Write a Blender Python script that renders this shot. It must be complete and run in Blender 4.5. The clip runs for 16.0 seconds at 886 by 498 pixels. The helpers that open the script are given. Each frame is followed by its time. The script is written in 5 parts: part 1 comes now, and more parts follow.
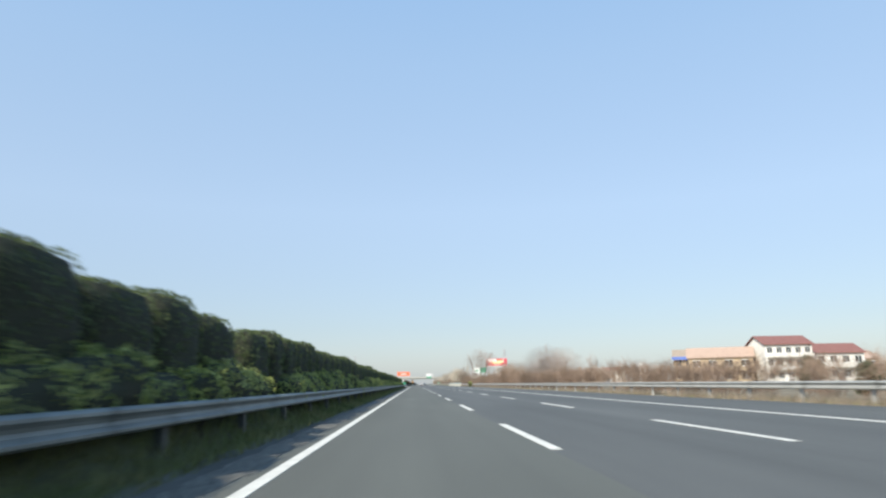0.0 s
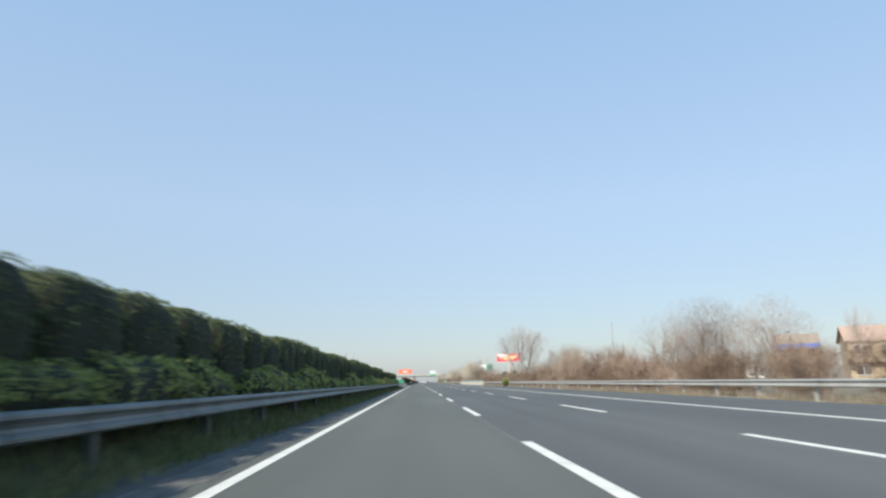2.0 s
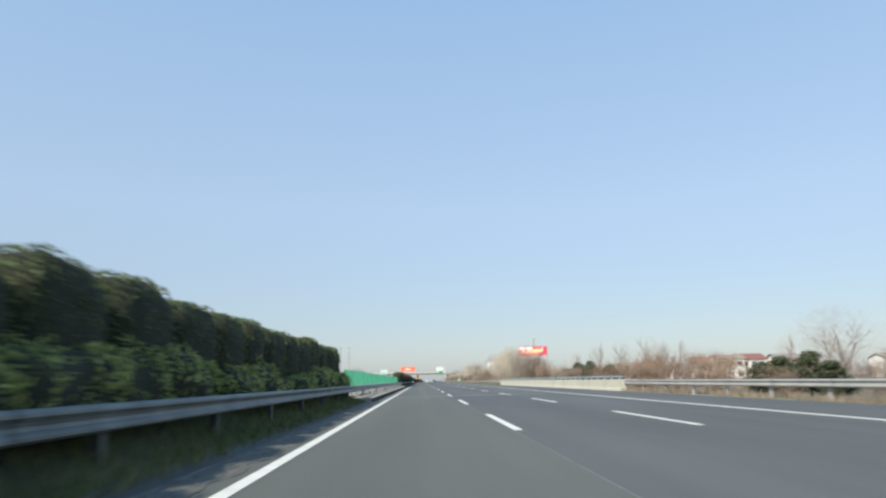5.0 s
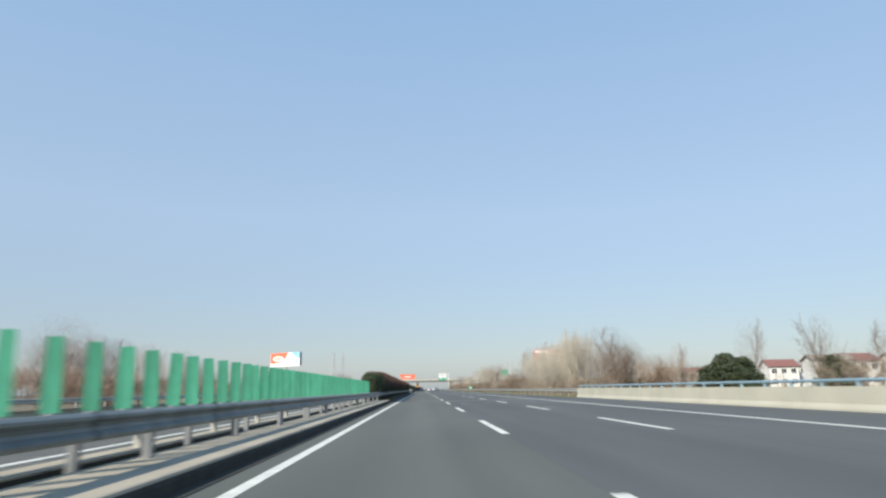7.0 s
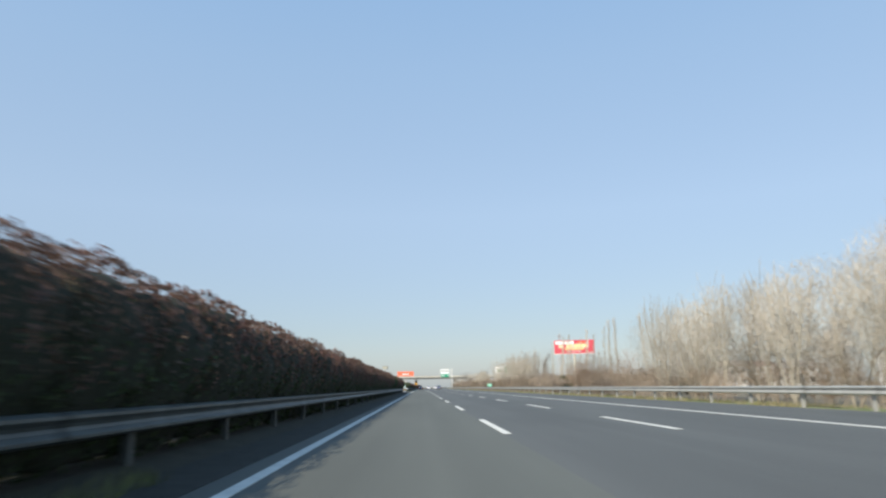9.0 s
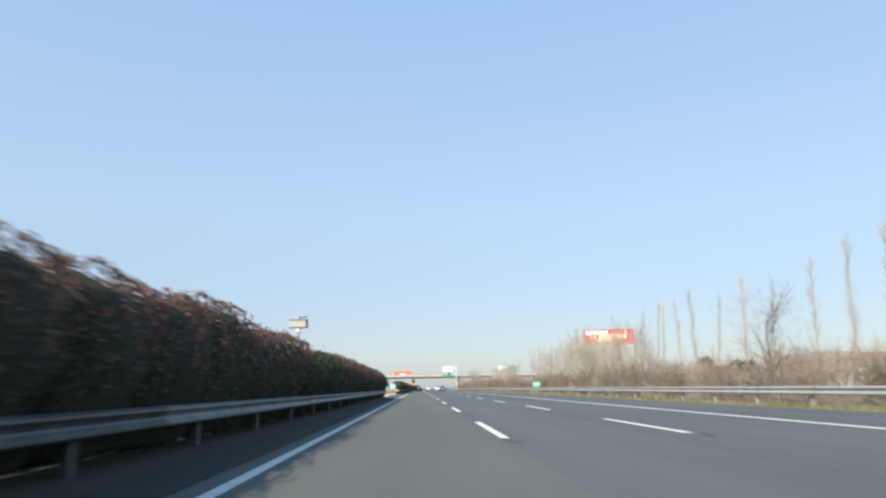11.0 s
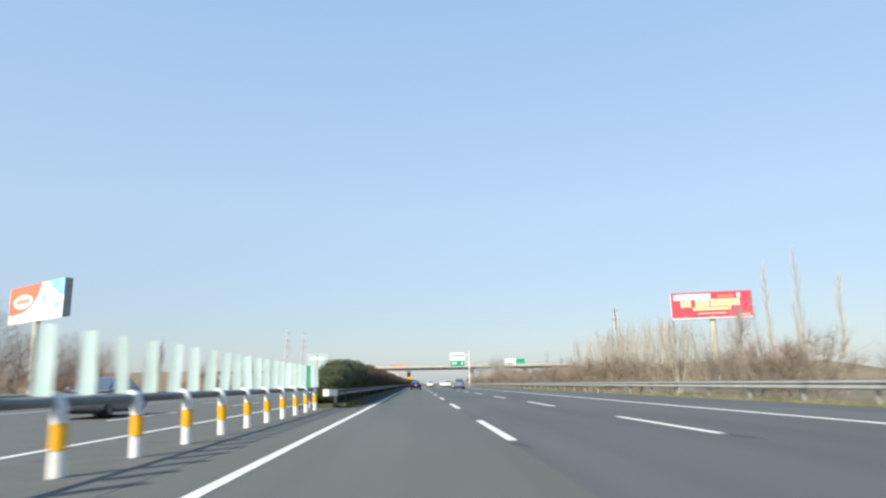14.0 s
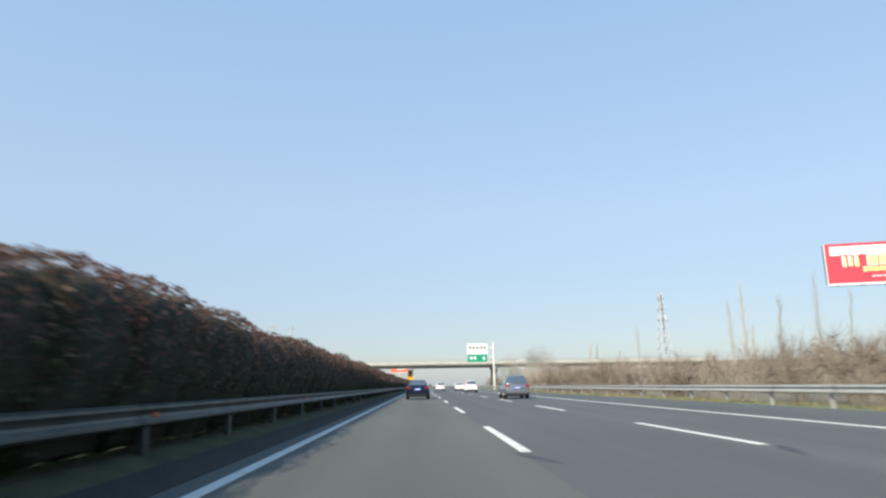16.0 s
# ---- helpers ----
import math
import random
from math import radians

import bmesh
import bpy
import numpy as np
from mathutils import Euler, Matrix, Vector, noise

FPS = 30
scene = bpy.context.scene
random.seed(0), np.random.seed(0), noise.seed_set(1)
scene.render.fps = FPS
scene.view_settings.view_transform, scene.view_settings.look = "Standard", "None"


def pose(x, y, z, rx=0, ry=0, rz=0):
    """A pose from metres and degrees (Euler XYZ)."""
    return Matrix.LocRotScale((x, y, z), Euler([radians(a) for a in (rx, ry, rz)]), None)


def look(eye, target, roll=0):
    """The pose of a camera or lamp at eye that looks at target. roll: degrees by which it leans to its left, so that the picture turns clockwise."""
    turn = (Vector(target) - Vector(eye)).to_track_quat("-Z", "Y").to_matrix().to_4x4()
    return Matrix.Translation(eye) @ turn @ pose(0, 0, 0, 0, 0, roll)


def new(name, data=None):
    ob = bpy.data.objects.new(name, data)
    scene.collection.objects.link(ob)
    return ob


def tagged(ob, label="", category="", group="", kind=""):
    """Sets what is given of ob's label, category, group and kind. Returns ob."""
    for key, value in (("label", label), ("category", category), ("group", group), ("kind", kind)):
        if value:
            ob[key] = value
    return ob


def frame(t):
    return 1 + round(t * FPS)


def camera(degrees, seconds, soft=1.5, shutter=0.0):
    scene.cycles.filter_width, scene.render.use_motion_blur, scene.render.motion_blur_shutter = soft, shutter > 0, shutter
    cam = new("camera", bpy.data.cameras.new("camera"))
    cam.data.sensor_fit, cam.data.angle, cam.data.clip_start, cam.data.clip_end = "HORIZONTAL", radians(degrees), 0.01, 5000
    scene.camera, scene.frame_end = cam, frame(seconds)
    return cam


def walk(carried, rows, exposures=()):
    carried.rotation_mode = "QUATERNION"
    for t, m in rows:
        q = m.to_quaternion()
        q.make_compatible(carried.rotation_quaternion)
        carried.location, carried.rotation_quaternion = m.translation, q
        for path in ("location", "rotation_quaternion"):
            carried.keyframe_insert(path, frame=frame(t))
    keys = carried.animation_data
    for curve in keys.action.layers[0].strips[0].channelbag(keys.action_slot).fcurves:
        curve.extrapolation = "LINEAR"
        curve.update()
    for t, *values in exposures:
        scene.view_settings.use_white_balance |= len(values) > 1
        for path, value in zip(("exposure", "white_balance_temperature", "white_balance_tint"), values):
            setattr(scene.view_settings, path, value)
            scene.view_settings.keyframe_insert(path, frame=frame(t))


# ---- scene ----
# camera: carried in a car in the inner lane, about 110 km/h
PATH = [
    (0.0, pose(1.652, 11.564, 0.994, 101.409, 1.063, -2.372)),
    (0.5, pose(1.754, 27.907, 0.994, 101.289, 1.177, -2.419)),
    (1.0, pose(1.868, 44.277, 0.994, 101.278, 1.106, -2.321)),
    (1.5, pose(1.934, 60.693, 0.994, 101.261, 1.160, -2.268)),
    (2.0, pose(1.978, 76.827, 0.994, 101.262, 1.122, -2.158)),
    (2.5, pose(1.972, 92.955, 0.994, 101.208, 1.156, -2.249)),
    (3.0, pose(2.009, 109.265, 0.994, 101.394, 1.210, -2.128)),
    (3.5, pose(1.982, 125.625, 0.994, 101.703, 1.133, -1.957)),
    (4.0, pose(1.894, 141.785, 0.994, 101.658, 0.861, -1.789)),
    (4.5, pose(1.836, 157.432, 0.994, 101.334, 0.768, -1.947)),
    (5.0, pose(1.817, 173.103, 0.994, 101.167, 0.938, -1.846)),
    (7.5, pose(1.910, 246.297, 0.994, 101.939, 0.911, -1.780)),
    (8.0, pose(1.884, 261.501, 0.994, 101.827, 0.780, -1.699)),
    (10.5, pose(2.022, 338.000, 0.994, 101.668, 1.062, -2.181)),
    (11.0, pose(2.058, 353.163, 0.994, 101.774, 0.953, -2.019)),
    (11.5, pose(2.043, 368.264, 0.994, 101.607, 1.064, -2.175)),
    (12.0, pose(2.053, 383.549, 0.994, 101.479, 0.923, -2.132)),
    (12.5, pose(2.052, 398.776, 0.994, 101.443, 0.972, -2.293)),
    (13.0, pose(2.094, 414.097, 0.994, 101.430, 0.981, -2.222)),
    (13.5, pose(2.080, 429.524, 0.994, 101.618, 1.041, -2.200)),
    (14.0, pose(2.102, 444.898, 0.994, 101.383, 1.083, -2.215)),
    (14.5, pose(2.070, 460.211, 0.994, 101.185, 0.794, -2.231)),
    (15.0, pose(2.129, 475.692, 0.994, 101.653, 0.750, -1.892)),
    (15.5, pose(2.129, 491.125, 0.994, 101.659, 0.828, -1.987)),
    (16.0, pose(2.177, 506.367, 0.994, 101.603, 0.858, -1.844)),
]
cam = camera(67.26, 16.0, soft=2.4, shutter=0.22)
walk(cam, PATH, exposures=[(0.0, 0.38), (1.5, 0.33), (4.0, 0.31), (8.0, 0.18), (10.5, 0.36), (12.0, 0.48), (13.5, 0.46), (14.5, 0.35), (16.0, 0.36)])

# world and sun: clear hazy day, sun behind on the left
SUN_EL, SUN_AZ = 38.0, 218.0
world = bpy.data.worlds.new("sky")
scene.world = world
world.use_nodes = True
wn = world.node_tree.nodes
sky = wn.new("ShaderNodeTexSky")
sky.sky_type, sky.sun_disc = "NISHITA", False
sky.sun_elevation, sky.sun_rotation = radians(SUN_EL), radians(SUN_AZ)
sky.air_density, sky.dust_density, sky.ozone_density = 1.0, 1.0, 1.2
# spring haze: the clear sky is veiled by pale blue, denser towards the horizon, the same all round
wl = world.node_tree.links
wco = wn.new("ShaderNodeTexCoord")
wsep = wn.new("ShaderNodeSeparateXYZ")
wl.new(wco.outputs["Generated"], wsep.inputs["Vector"])
haze = wn.new("ShaderNodeValToRGB")
haze.color_ramp.elements[0].color = (0.22, 0.255, 0.295, 1)
haze.color_ramp.elements[1].color = (0.1, 0.29, 0.58, 1)
for at, c in ((0.08, (0.21, 0.26, 0.315)), (0.25, (0.265, 0.345, 0.445)), (0.45, (0.235, 0.345, 0.485))):
    haze.color_ramp.elements.new(at).color = (*c, 1)
wl.new(wsep.outputs["Z"], haze.inputs["Fac"])
wl.new(sky.outputs["Color"], wn["Background"].inputs["Color"])
wn["Background"].inputs["Strength"].default_value = 0.052
veil = wn.new("ShaderNodeBackground")
wl.new(haze.outputs["Color"], veil.inputs["Color"])
both = wn.new("ShaderNodeAddShader")
wl.new(wn["Background"].outputs["Background"], both.inputs[0])
wl.new(veil.outputs["Background"], both.inputs[1])
wl.new(both.outputs["Shader"], wn["World Output"].inputs["Surface"])
sun = new("sun", bpy.data.lights.new("sun", "SUN"))
sun.data.energy, sun.data.angle, sun.data.color = 5.0, radians(0.6), (1.0, 0.925, 0.79)
sa, se = radians(SUN_AZ), radians(SUN_EL)
sun.matrix_world = look((0, 0, 60), (-math.sin(sa) * math.cos(se), -math.cos(sa) * math.cos(se), 60 - math.sin(se)))

# ---- materials ----


def mat(name, col, col2=None, scale=4.0, rough=0.8, metal=0.0, bump=0.0, fine=60.0, vary=0.0, island=0.0, detail=6.0,
        stretch=(1, 1, 1), trans=0.0, spec=0.5):
    """Two colours mixed by noise at two scales, with fine relief; vary: by object; island: by loose piece."""
    m = bpy.data.materials.new(name)
    m.use_nodes = True
    nt = m.node_tree
    n, l = nt.nodes, nt.links
    b = n["Principled BSDF"]
    b.inputs["Roughness"].default_value = rough
    b.inputs["Metallic"].default_value = metal
    b.inputs["Specular IOR Level"].default_value = spec
    co = n.new("ShaderNodeTexCoord")
    mp = n.new("ShaderNodeMapping")
    mp.inputs["Scale"].default_value = stretch
    geo = n.new("ShaderNodeNewGeometry")
    l.new(geo.outputs["Position"], mp.inputs["Vector"])
    big = n.new("ShaderNodeTexNoise")
    big.inputs["Scale"].default_value, big.inputs["Detail"].default_value = scale, detail
    l.new(mp.outputs["Vector"], big.inputs["Vector"])
    small = n.new("ShaderNodeTexNoise")
    small.inputs["Scale"].default_value, small.inputs["Detail"].default_value = fine, 3.0
    l.new(mp.outputs["Vector"], small.inputs["Vector"])
    add = n.new("ShaderNodeMath")
    add.operation = "MULTIPLY_ADD"
    l.new(small.outputs["Fac"], add.inputs[0])
    add.inputs[1].default_value = 0.45
    l.new(big.outputs["Fac"], add.inputs[2])
    ramp = n.new("ShaderNodeMapRange")
    ramp.inputs["From Min"].default_value, ramp.inputs["From Max"].default_value = 0.5, 0.95
    l.new(add.outputs[0], ramp.inputs["Value"])
    mix = n.new("ShaderNodeMix")
    mix.data_type = "RGBA"
    mix.inputs["A"].default_value = (*col, 1)
    mix.inputs["B"].default_value = (*(col2 or [c * 0.7 for c in col]), 1)
    l.new(ramp.outputs["Result"], mix.inputs["Factor"])
    out = mix.outputs["Result"]
    if vary or island:
        hs = n.new("ShaderNodeHueSaturation")
        src = n.new("ShaderNodeObjectInfo").outputs["Random"] if vary else geo.outputs["Random Per Island"]
        mr = n.new("ShaderNodeMapRange")
        k = vary or island
        mr.inputs["To Min"].default_value, mr.inputs["To Max"].default_value = 1 - k, 1 + k
        l.new(src, mr.inputs["Value"])
        l.new(mr.outputs["Result"], hs.inputs["Value"])
        l.new(out, hs.inputs["Color"])
        out = hs.outputs["Color"]
    l.new(out, b.inputs["Base Color"])
    if trans:
        b.inputs["Transmission Weight"].default_value = 0.0
        tr = n.new("ShaderNodeBsdfTranslucent")
        l.new(out, tr.inputs["Color"])
        ms = n.new("ShaderNodeMixShader")
        ms.inputs[0].default_value = trans
        l.new(b.outputs["BSDF"], ms.inputs[1])
        l.new(tr.outputs["BSDF"], ms.inputs[2])
        l.new(ms.outputs["Shader"], n["Material Output"].inputs["Surface"])
    if bump:
        bp = n.new("ShaderNodeBump")
        bp.inputs["Strength"].default_value, bp.inputs["Distance"].default_value = bump, 0.02
        l.new(small.outputs["Fac"], bp.inputs["Height"])
        l.new(bp.outputs["Normal"], b.inputs["Normal"])
    return m


def asphalt_mat(name, col, col2):
    """Asphalt with long wheel tracks, patches and grit."""
    m = mat(name, col, col2, scale=0.35, rough=0.85, bump=0.5, fine=90.0, stretch=(1.0, 0.12, 1.0))
    n, l = m.node_tree.nodes, m.node_tree.links
    b = n["Principled BSDF"]
    src = b.inputs["Base Color"].links[0].from_socket
    geo = n.new("ShaderNodeNewGeometry")
    for sc, amount in (((1.1, 0.006, 1.0), 0.1), ((0.25, 0.05, 1.0), 0.1)):
        mp = n.new("ShaderNodeMapping")
        mp.inputs["Scale"].default_value = sc
        l.new(geo.outputs["Position"], mp.inputs["Vector"])
        tx = n.new("ShaderNodeTexNoise")
        tx.inputs["Scale"].default_value, tx.inputs["Detail"].default_value = 1.0, 2.0
        l.new(mp.outputs["Vector"], tx.inputs["Vector"])
        mr = n.new("ShaderNodeMapRange")
        mr.inputs["From Min"].default_value, mr.inputs["From Max"].default_value = 0.3, 0.7
        mr.inputs["To Min"].default_value, mr.inputs["To Max"].default_value = 1 - amount, 1 + amount * 0.7
        l.new(tx.outputs["Fac"], mr.inputs["Value"])
        hs = n.new("ShaderNodeHueSaturation")
        l.new(mr.outputs["Result"], hs.inputs["Value"])
        l.new(src, hs.inputs["Color"])
        src = hs.outputs["Color"]
    l.new(src, b.inputs["Base Color"])
    return m


M_ASPHALT_INNER = asphalt_mat("asphalt_inner_lane", (0.112, 0.117, 0.1), (0.084, 0.089, 0.076))
M_ASPHALT = asphalt_mat("asphalt", (0.098, 0.103, 0.097), (0.072, 0.076, 0.072))
M_ASPHALT_EDGE = mat("asphalt_edge", (0.118, 0.12, 0.106), (0.085, 0.087, 0.078), scale=2.0, rough=0.9, bump=0.6, fine=50)
M_LINE = mat("road_paint", (0.73, 0.72, 0.65), (0.5, 0.49, 0.44), scale=3.0, rough=0.7, fine=35, bump=0.2)
M_JOINT = mat("pale_joint_mortar", (0.26, 0.26, 0.245), (0.15, 0.15, 0.145), scale=4, rough=0.85, fine=30)
M_SEAL = mat("sealed_joint", (0.16, 0.16, 0.155), (0.1, 0.1, 0.1), scale=5, rough=0.8)
M_GRAVEL = mat("gravel", (0.2, 0.195, 0.17), (0.05, 0.05, 0.043), scale=9, rough=0.95, bump=1.0, fine=70)
# dirt darkened below its own tone so that shade sits in the colour
M_DIRT_SHADE = mat("shade_dark_dirt", (0.038, 0.039, 0.032), (0.018, 0.019, 0.015), scale=3, rough=0.95, bump=1.0, fine=40)
M_DUST = mat("dusty_shoulder_dirt", (0.1, 0.1, 0.088), (0.035, 0.036, 0.031), scale=1.6, rough=0.95, bump=1.0, fine=30, stretch=(1, 0.3, 1))
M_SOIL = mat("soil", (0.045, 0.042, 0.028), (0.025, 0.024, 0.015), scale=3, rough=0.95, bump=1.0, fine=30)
M_SOIL_GRASS = mat("mossy_bank_soil", (0.07, 0.082, 0.034), (0.034, 0.04, 0.02), scale=1.5, rough=0.95, bump=1.0, fine=30)
M_GROUND = mat("dry_field", (0.2, 0.165, 0.115), (0.12, 0.107, 0.065), scale=0.15, rough=0.95, bump=0.6, fine=8)
M_VERGE = mat("verge_turf", (0.31, 0.28, 0.22), (0.2, 0.18, 0.125), scale=0.5, rough=0.95, bump=0.8, fine=25)
M_VERGE_GREEN = mat("green_verge_turf", (0.23, 0.225, 0.11), (0.13, 0.165, 0.055), scale=0.5, rough=0.95, bump=0.8, fine=25)
M_GRASS = mat("grass_blade", (0.19, 0.215, 0.065), (0.36, 0.3, 0.17), scale=0.35, rough=0.8, island=0.35, fine=5, trans=0.2)
M_GRASS_MEDIAN = mat("median_grass_blade", (0.09, 0.125, 0.035), (0.2, 0.2, 0.085), scale=0.5, rough=0.8, island=0.35, fine=5, trans=0.2)
M_GRASS_DRY = mat("dry_grass_blade", (0.34, 0.285, 0.215), (0.22, 0.18, 0.13), scale=0.4, rough=0.85, island=0.35, fine=5, trans=0.2)
M_STEEL = mat("galvanised_steel", (0.45, 0.445, 0.41), (0.34, 0.335, 0.31), scale=1.2, rough=0.5, metal=0.25, fine=25, bump=0.1)
# dark copies of the rail steel: shade on the median side put into colour
M_STEEL_DEEP_SHADE = mat("deep_shade_rail_steel", (0.11, 0.125, 0.118), (0.045, 0.053, 0.05), scale=1.6, rough=0.5, metal=0.25, fine=22, bump=0.15)
M_STEEL_SHADE = mat("shade_rail_steel", (0.2, 0.225, 0.22), (0.11, 0.127, 0.124), scale=1.6, rough=0.5, metal=0.25, fine=22, bump=0.15)
M_STEEL_DARK = mat("weathered_steel", (0.3, 0.32, 0.33), (0.2, 0.21, 0.22), scale=2, rough=0.55, metal=0.35, fine=25)
M_CONC = mat("concrete", (0.56, 0.54, 0.47), (0.42, 0.4, 0.34), scale=0.6, rough=0.85, bump=0.3, fine=20)
M_CONC_GREY = mat("grey_concrete", (0.4, 0.39, 0.36), (0.28, 0.27, 0.25), scale=0.7, rough=0.88, bump=0.3, fine=18)
M_SLAB = mat("beige_concrete_slab", (0.41, 0.36, 0.275), (0.29, 0.255, 0.195), scale=0.8, rough=0.9, bump=0.4, fine=22)
M_CREAM = mat("cream_painted_concrete", (0.5, 0.48, 0.385), (0.41, 0.395, 0.315), scale=0.5, rough=0.8, bump=0.2, fine=14)
M_BLUE_STEEL = mat("blue_grey_steel", (0.3, 0.42, 0.48), (0.22, 0.32, 0.38), scale=2, rough=0.5, metal=0.2)
M_GREEN_PANEL = mat("green_plastic", (0.06, 0.33, 0.215), (0.05, 0.26, 0.165), scale=2.0, rough=0.45, vary=0.12, trans=0.25, fine=9)
M_PALE_PANEL = mat("faded_teal_plastic", (0.49, 0.62, 0.595), (0.58, 0.69, 0.67), scale=2.0, rough=0.5, vary=0.1, trans=0.3, fine=9)
M_WHITE = mat("white_paint", (0.78, 0.78, 0.75), (0.6, 0.59, 0.55), scale=3, rough=0.55, fine=20)
M_YELLOW = mat("yellow_reflective", (0.8, 0.42, 0.01), (0.7, 0.33, 0.01), scale=6, rough=0.4)
M_AMBER = mat("amber_reflector", (0.75, 0.16, 0.02), (0.65, 0.12, 0.02), scale=9, rough=0.3)
M_BLACK = mat("black_rubber", (0.015, 0.015, 0.016), (0.03, 0.03, 0.03), scale=8, rough=0.8)
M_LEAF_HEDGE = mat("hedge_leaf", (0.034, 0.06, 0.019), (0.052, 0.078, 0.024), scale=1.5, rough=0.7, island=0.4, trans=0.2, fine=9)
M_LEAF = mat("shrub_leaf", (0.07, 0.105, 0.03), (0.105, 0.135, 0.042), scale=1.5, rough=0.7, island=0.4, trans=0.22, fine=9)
M_LEAF_LIGHT = mat("light_shrub_leaf", (0.27, 0.34, 0.085), (0.42, 0.45, 0.15), scale=0.4, rough=0.6, island=0.4, trans=0.45, fine=9)
M_LEAF_RED = mat("red_shrub_leaf", (0.165, 0.08, 0.064), (0.115, 0.082, 0.052), scale=1.2, rough=0.75, island=0.3, trans=0.2, fine=9)
M_LEAF_DARK = mat("evergreen_leaf", (0.05, 0.075, 0.03), (0.075, 0.085, 0.04), scale=1.0, rough=0.6, island=0.35, trans=0.15, fine=9)
# near-black fill: the shade between leaves is put into this colour
M_SHADE_CORE = mat("shrub_inner_shade", (0.016, 0.023, 0.009), (0.024, 0.024, 0.013), scale=6, rough=0.95, bump=1.0, fine=18)
M_BARK = mat("bark", (0.26, 0.22, 0.17), (0.15, 0.12, 0.09), scale=5, rough=0.9, bump=0.8, fine=40, vary=0.2)
M_TWIG = mat("bare_twigs", (0.36, 0.305, 0.27), (0.25, 0.205, 0.18), scale=0.8, rough=0.9, vary=0.25, fine=6)
M_TWIG_PALE = mat("pale_sapling_twigs", (0.5, 0.45, 0.375), (0.385, 0.34, 0.275), scale=0.8, rough=0.9, vary=0.2, fine=6)
M_RAIL_DARK = mat("dull_grey_paint", (0.2, 0.205, 0.2), (0.1, 0.106, 0.105), scale=2, rough=0.7, fine=20)
M_BARK_PALE = mat("pale_bark", (0.42, 0.38, 0.31), (0.3, 0.27, 0.21), scale=5, rough=0.9, bump=0.6, fine=40, vary=0.15)
M_TAR = mat("tar_stain", (0.04, 0.04, 0.04), (0.06, 0.06, 0.058), scale=5, rough=0.7)
M_BRUSH = mat("dry_brush", (0.3, 0.24, 0.18), (0.205, 0.16, 0.12), scale=0.5, rough=0.9, vary=0.25, fine=6)
M_STEM = mat("dark_stems", (0.05, 0.045, 0.03), (0.03, 0.028, 0.02), scale=5, rough=0.9)
M_ROOF_BROWN = mat("brown_sheet_roof", (0.3, 0.25, 0.2), (0.24, 0.2, 0.16), scale=1.2, rough=0.75, fine=10)
M_BRUSH_RED = mat("reddish_brush", (0.28, 0.2, 0.145), (0.19, 0.135, 0.098), scale=0.5, rough=0.9, vary=0.25, fine=6)
M_WALL = mat("white_plaster", (0.76, 0.75, 0.71), (0.62, 0.6, 0.55), scale=0.5, rough=0.85, fine=9)
M_WALL_BUFF = mat("buff_plaster", (0.5, 0.4, 0.27), (0.42, 0.33, 0.22), scale=0.5, rough=0.85, fine=9)
M_ROOF = mat("dark_red_roof_tiles", (0.24, 0.11, 0.09), (0.19, 0.085, 0.07), scale=1.5, rough=0.75, fine=12, bump=0.5)
M_ROOF_ORANGE = mat("orange_roof_tiles", (0.44, 0.32, 0.25), (0.36, 0.26, 0.2), scale=1.5, rough=0.8, fine=12, bump=0.5)
M_ROOF_BLUE = mat("blue_sheet_roof", (0.1, 0.18, 0.5), (0.08, 0.14, 0.42), scale=1, rough=0.5)
M_ROOF_GREY = mat("grey_roof_tiles", (0.2, 0.18, 0.17), (0.28, 0.25, 0.23), scale=1, rough=0.8)
M_WINDOW = mat("dark_window_glass", (0.03, 0.035, 0.04), (0.05, 0.06, 0.065), scale=0.5, rough=0.1)
M_SIGN_GREEN = mat("green_sign_sheet", (0.0, 0.3, 0.16), (0.0, 0.27, 0.15), scale=1, rough=0.4)
M_SIGN_FADED = mat("faded_green_sign_sheet", (0.16, 0.55, 0.38), (0.22, 0.6, 0.45), scale=2, rough=0.4)
M_SIGN_WHITE = mat("white_sign_sheet", (0.85, 0.87, 0.86), (0.8, 0.82, 0.81), scale=1, rough=0.4)
M_RED = mat("red_poster", (0.55, 0.06, 0.085), (0.5, 0.05, 0.075), scale=0.3, rough=0.5)
M_POSTER_YELLOW = mat("yellow_poster_print", (0.9, 0.7, 0.32), (0.86, 0.6, 0.24), scale=0.6, rough=0.5)
M_POSTER_ORANGE = mat("orange_poster_print", (0.85, 0.2, 0.1), (0.8, 0.17, 0.09), scale=0.4, rough=0.5)
M_POSTER_BLUE = mat("blue_poster_print", (0.15, 0.5, 0.75), (0.5, 0.75, 0.85), scale=0.35, rough=0.5)
M_PYLON = mat("pylon_steel", (0.5, 0.51, 0.52), (0.42, 0.43, 0.44), scale=1, rough=0.5, metal=0.2)
M_CAR_NAVY = mat("navy_car_paint", (0.004, 0.006, 0.017), (0.004, 0.006, 0.015), scale=1, rough=0.2, spec=0.6)
M_CAR_SILVER = mat("silver_grey_car_paint", (0.23, 0.24, 0.26), (0.2, 0.21, 0.23), scale=1, rough=0.28, metal=0.5)
M_CAR_WHITE = mat("white_car_paint", (0.8, 0.8, 0.79), (0.75, 0.75, 0.74), scale=1, rough=0.25)
M_GLASS = mat("tinted_car_glass", (0.17, 0.21, 0.23), (0.15, 0.18, 0.2), scale=1, rough=0.08, metal=0.6)
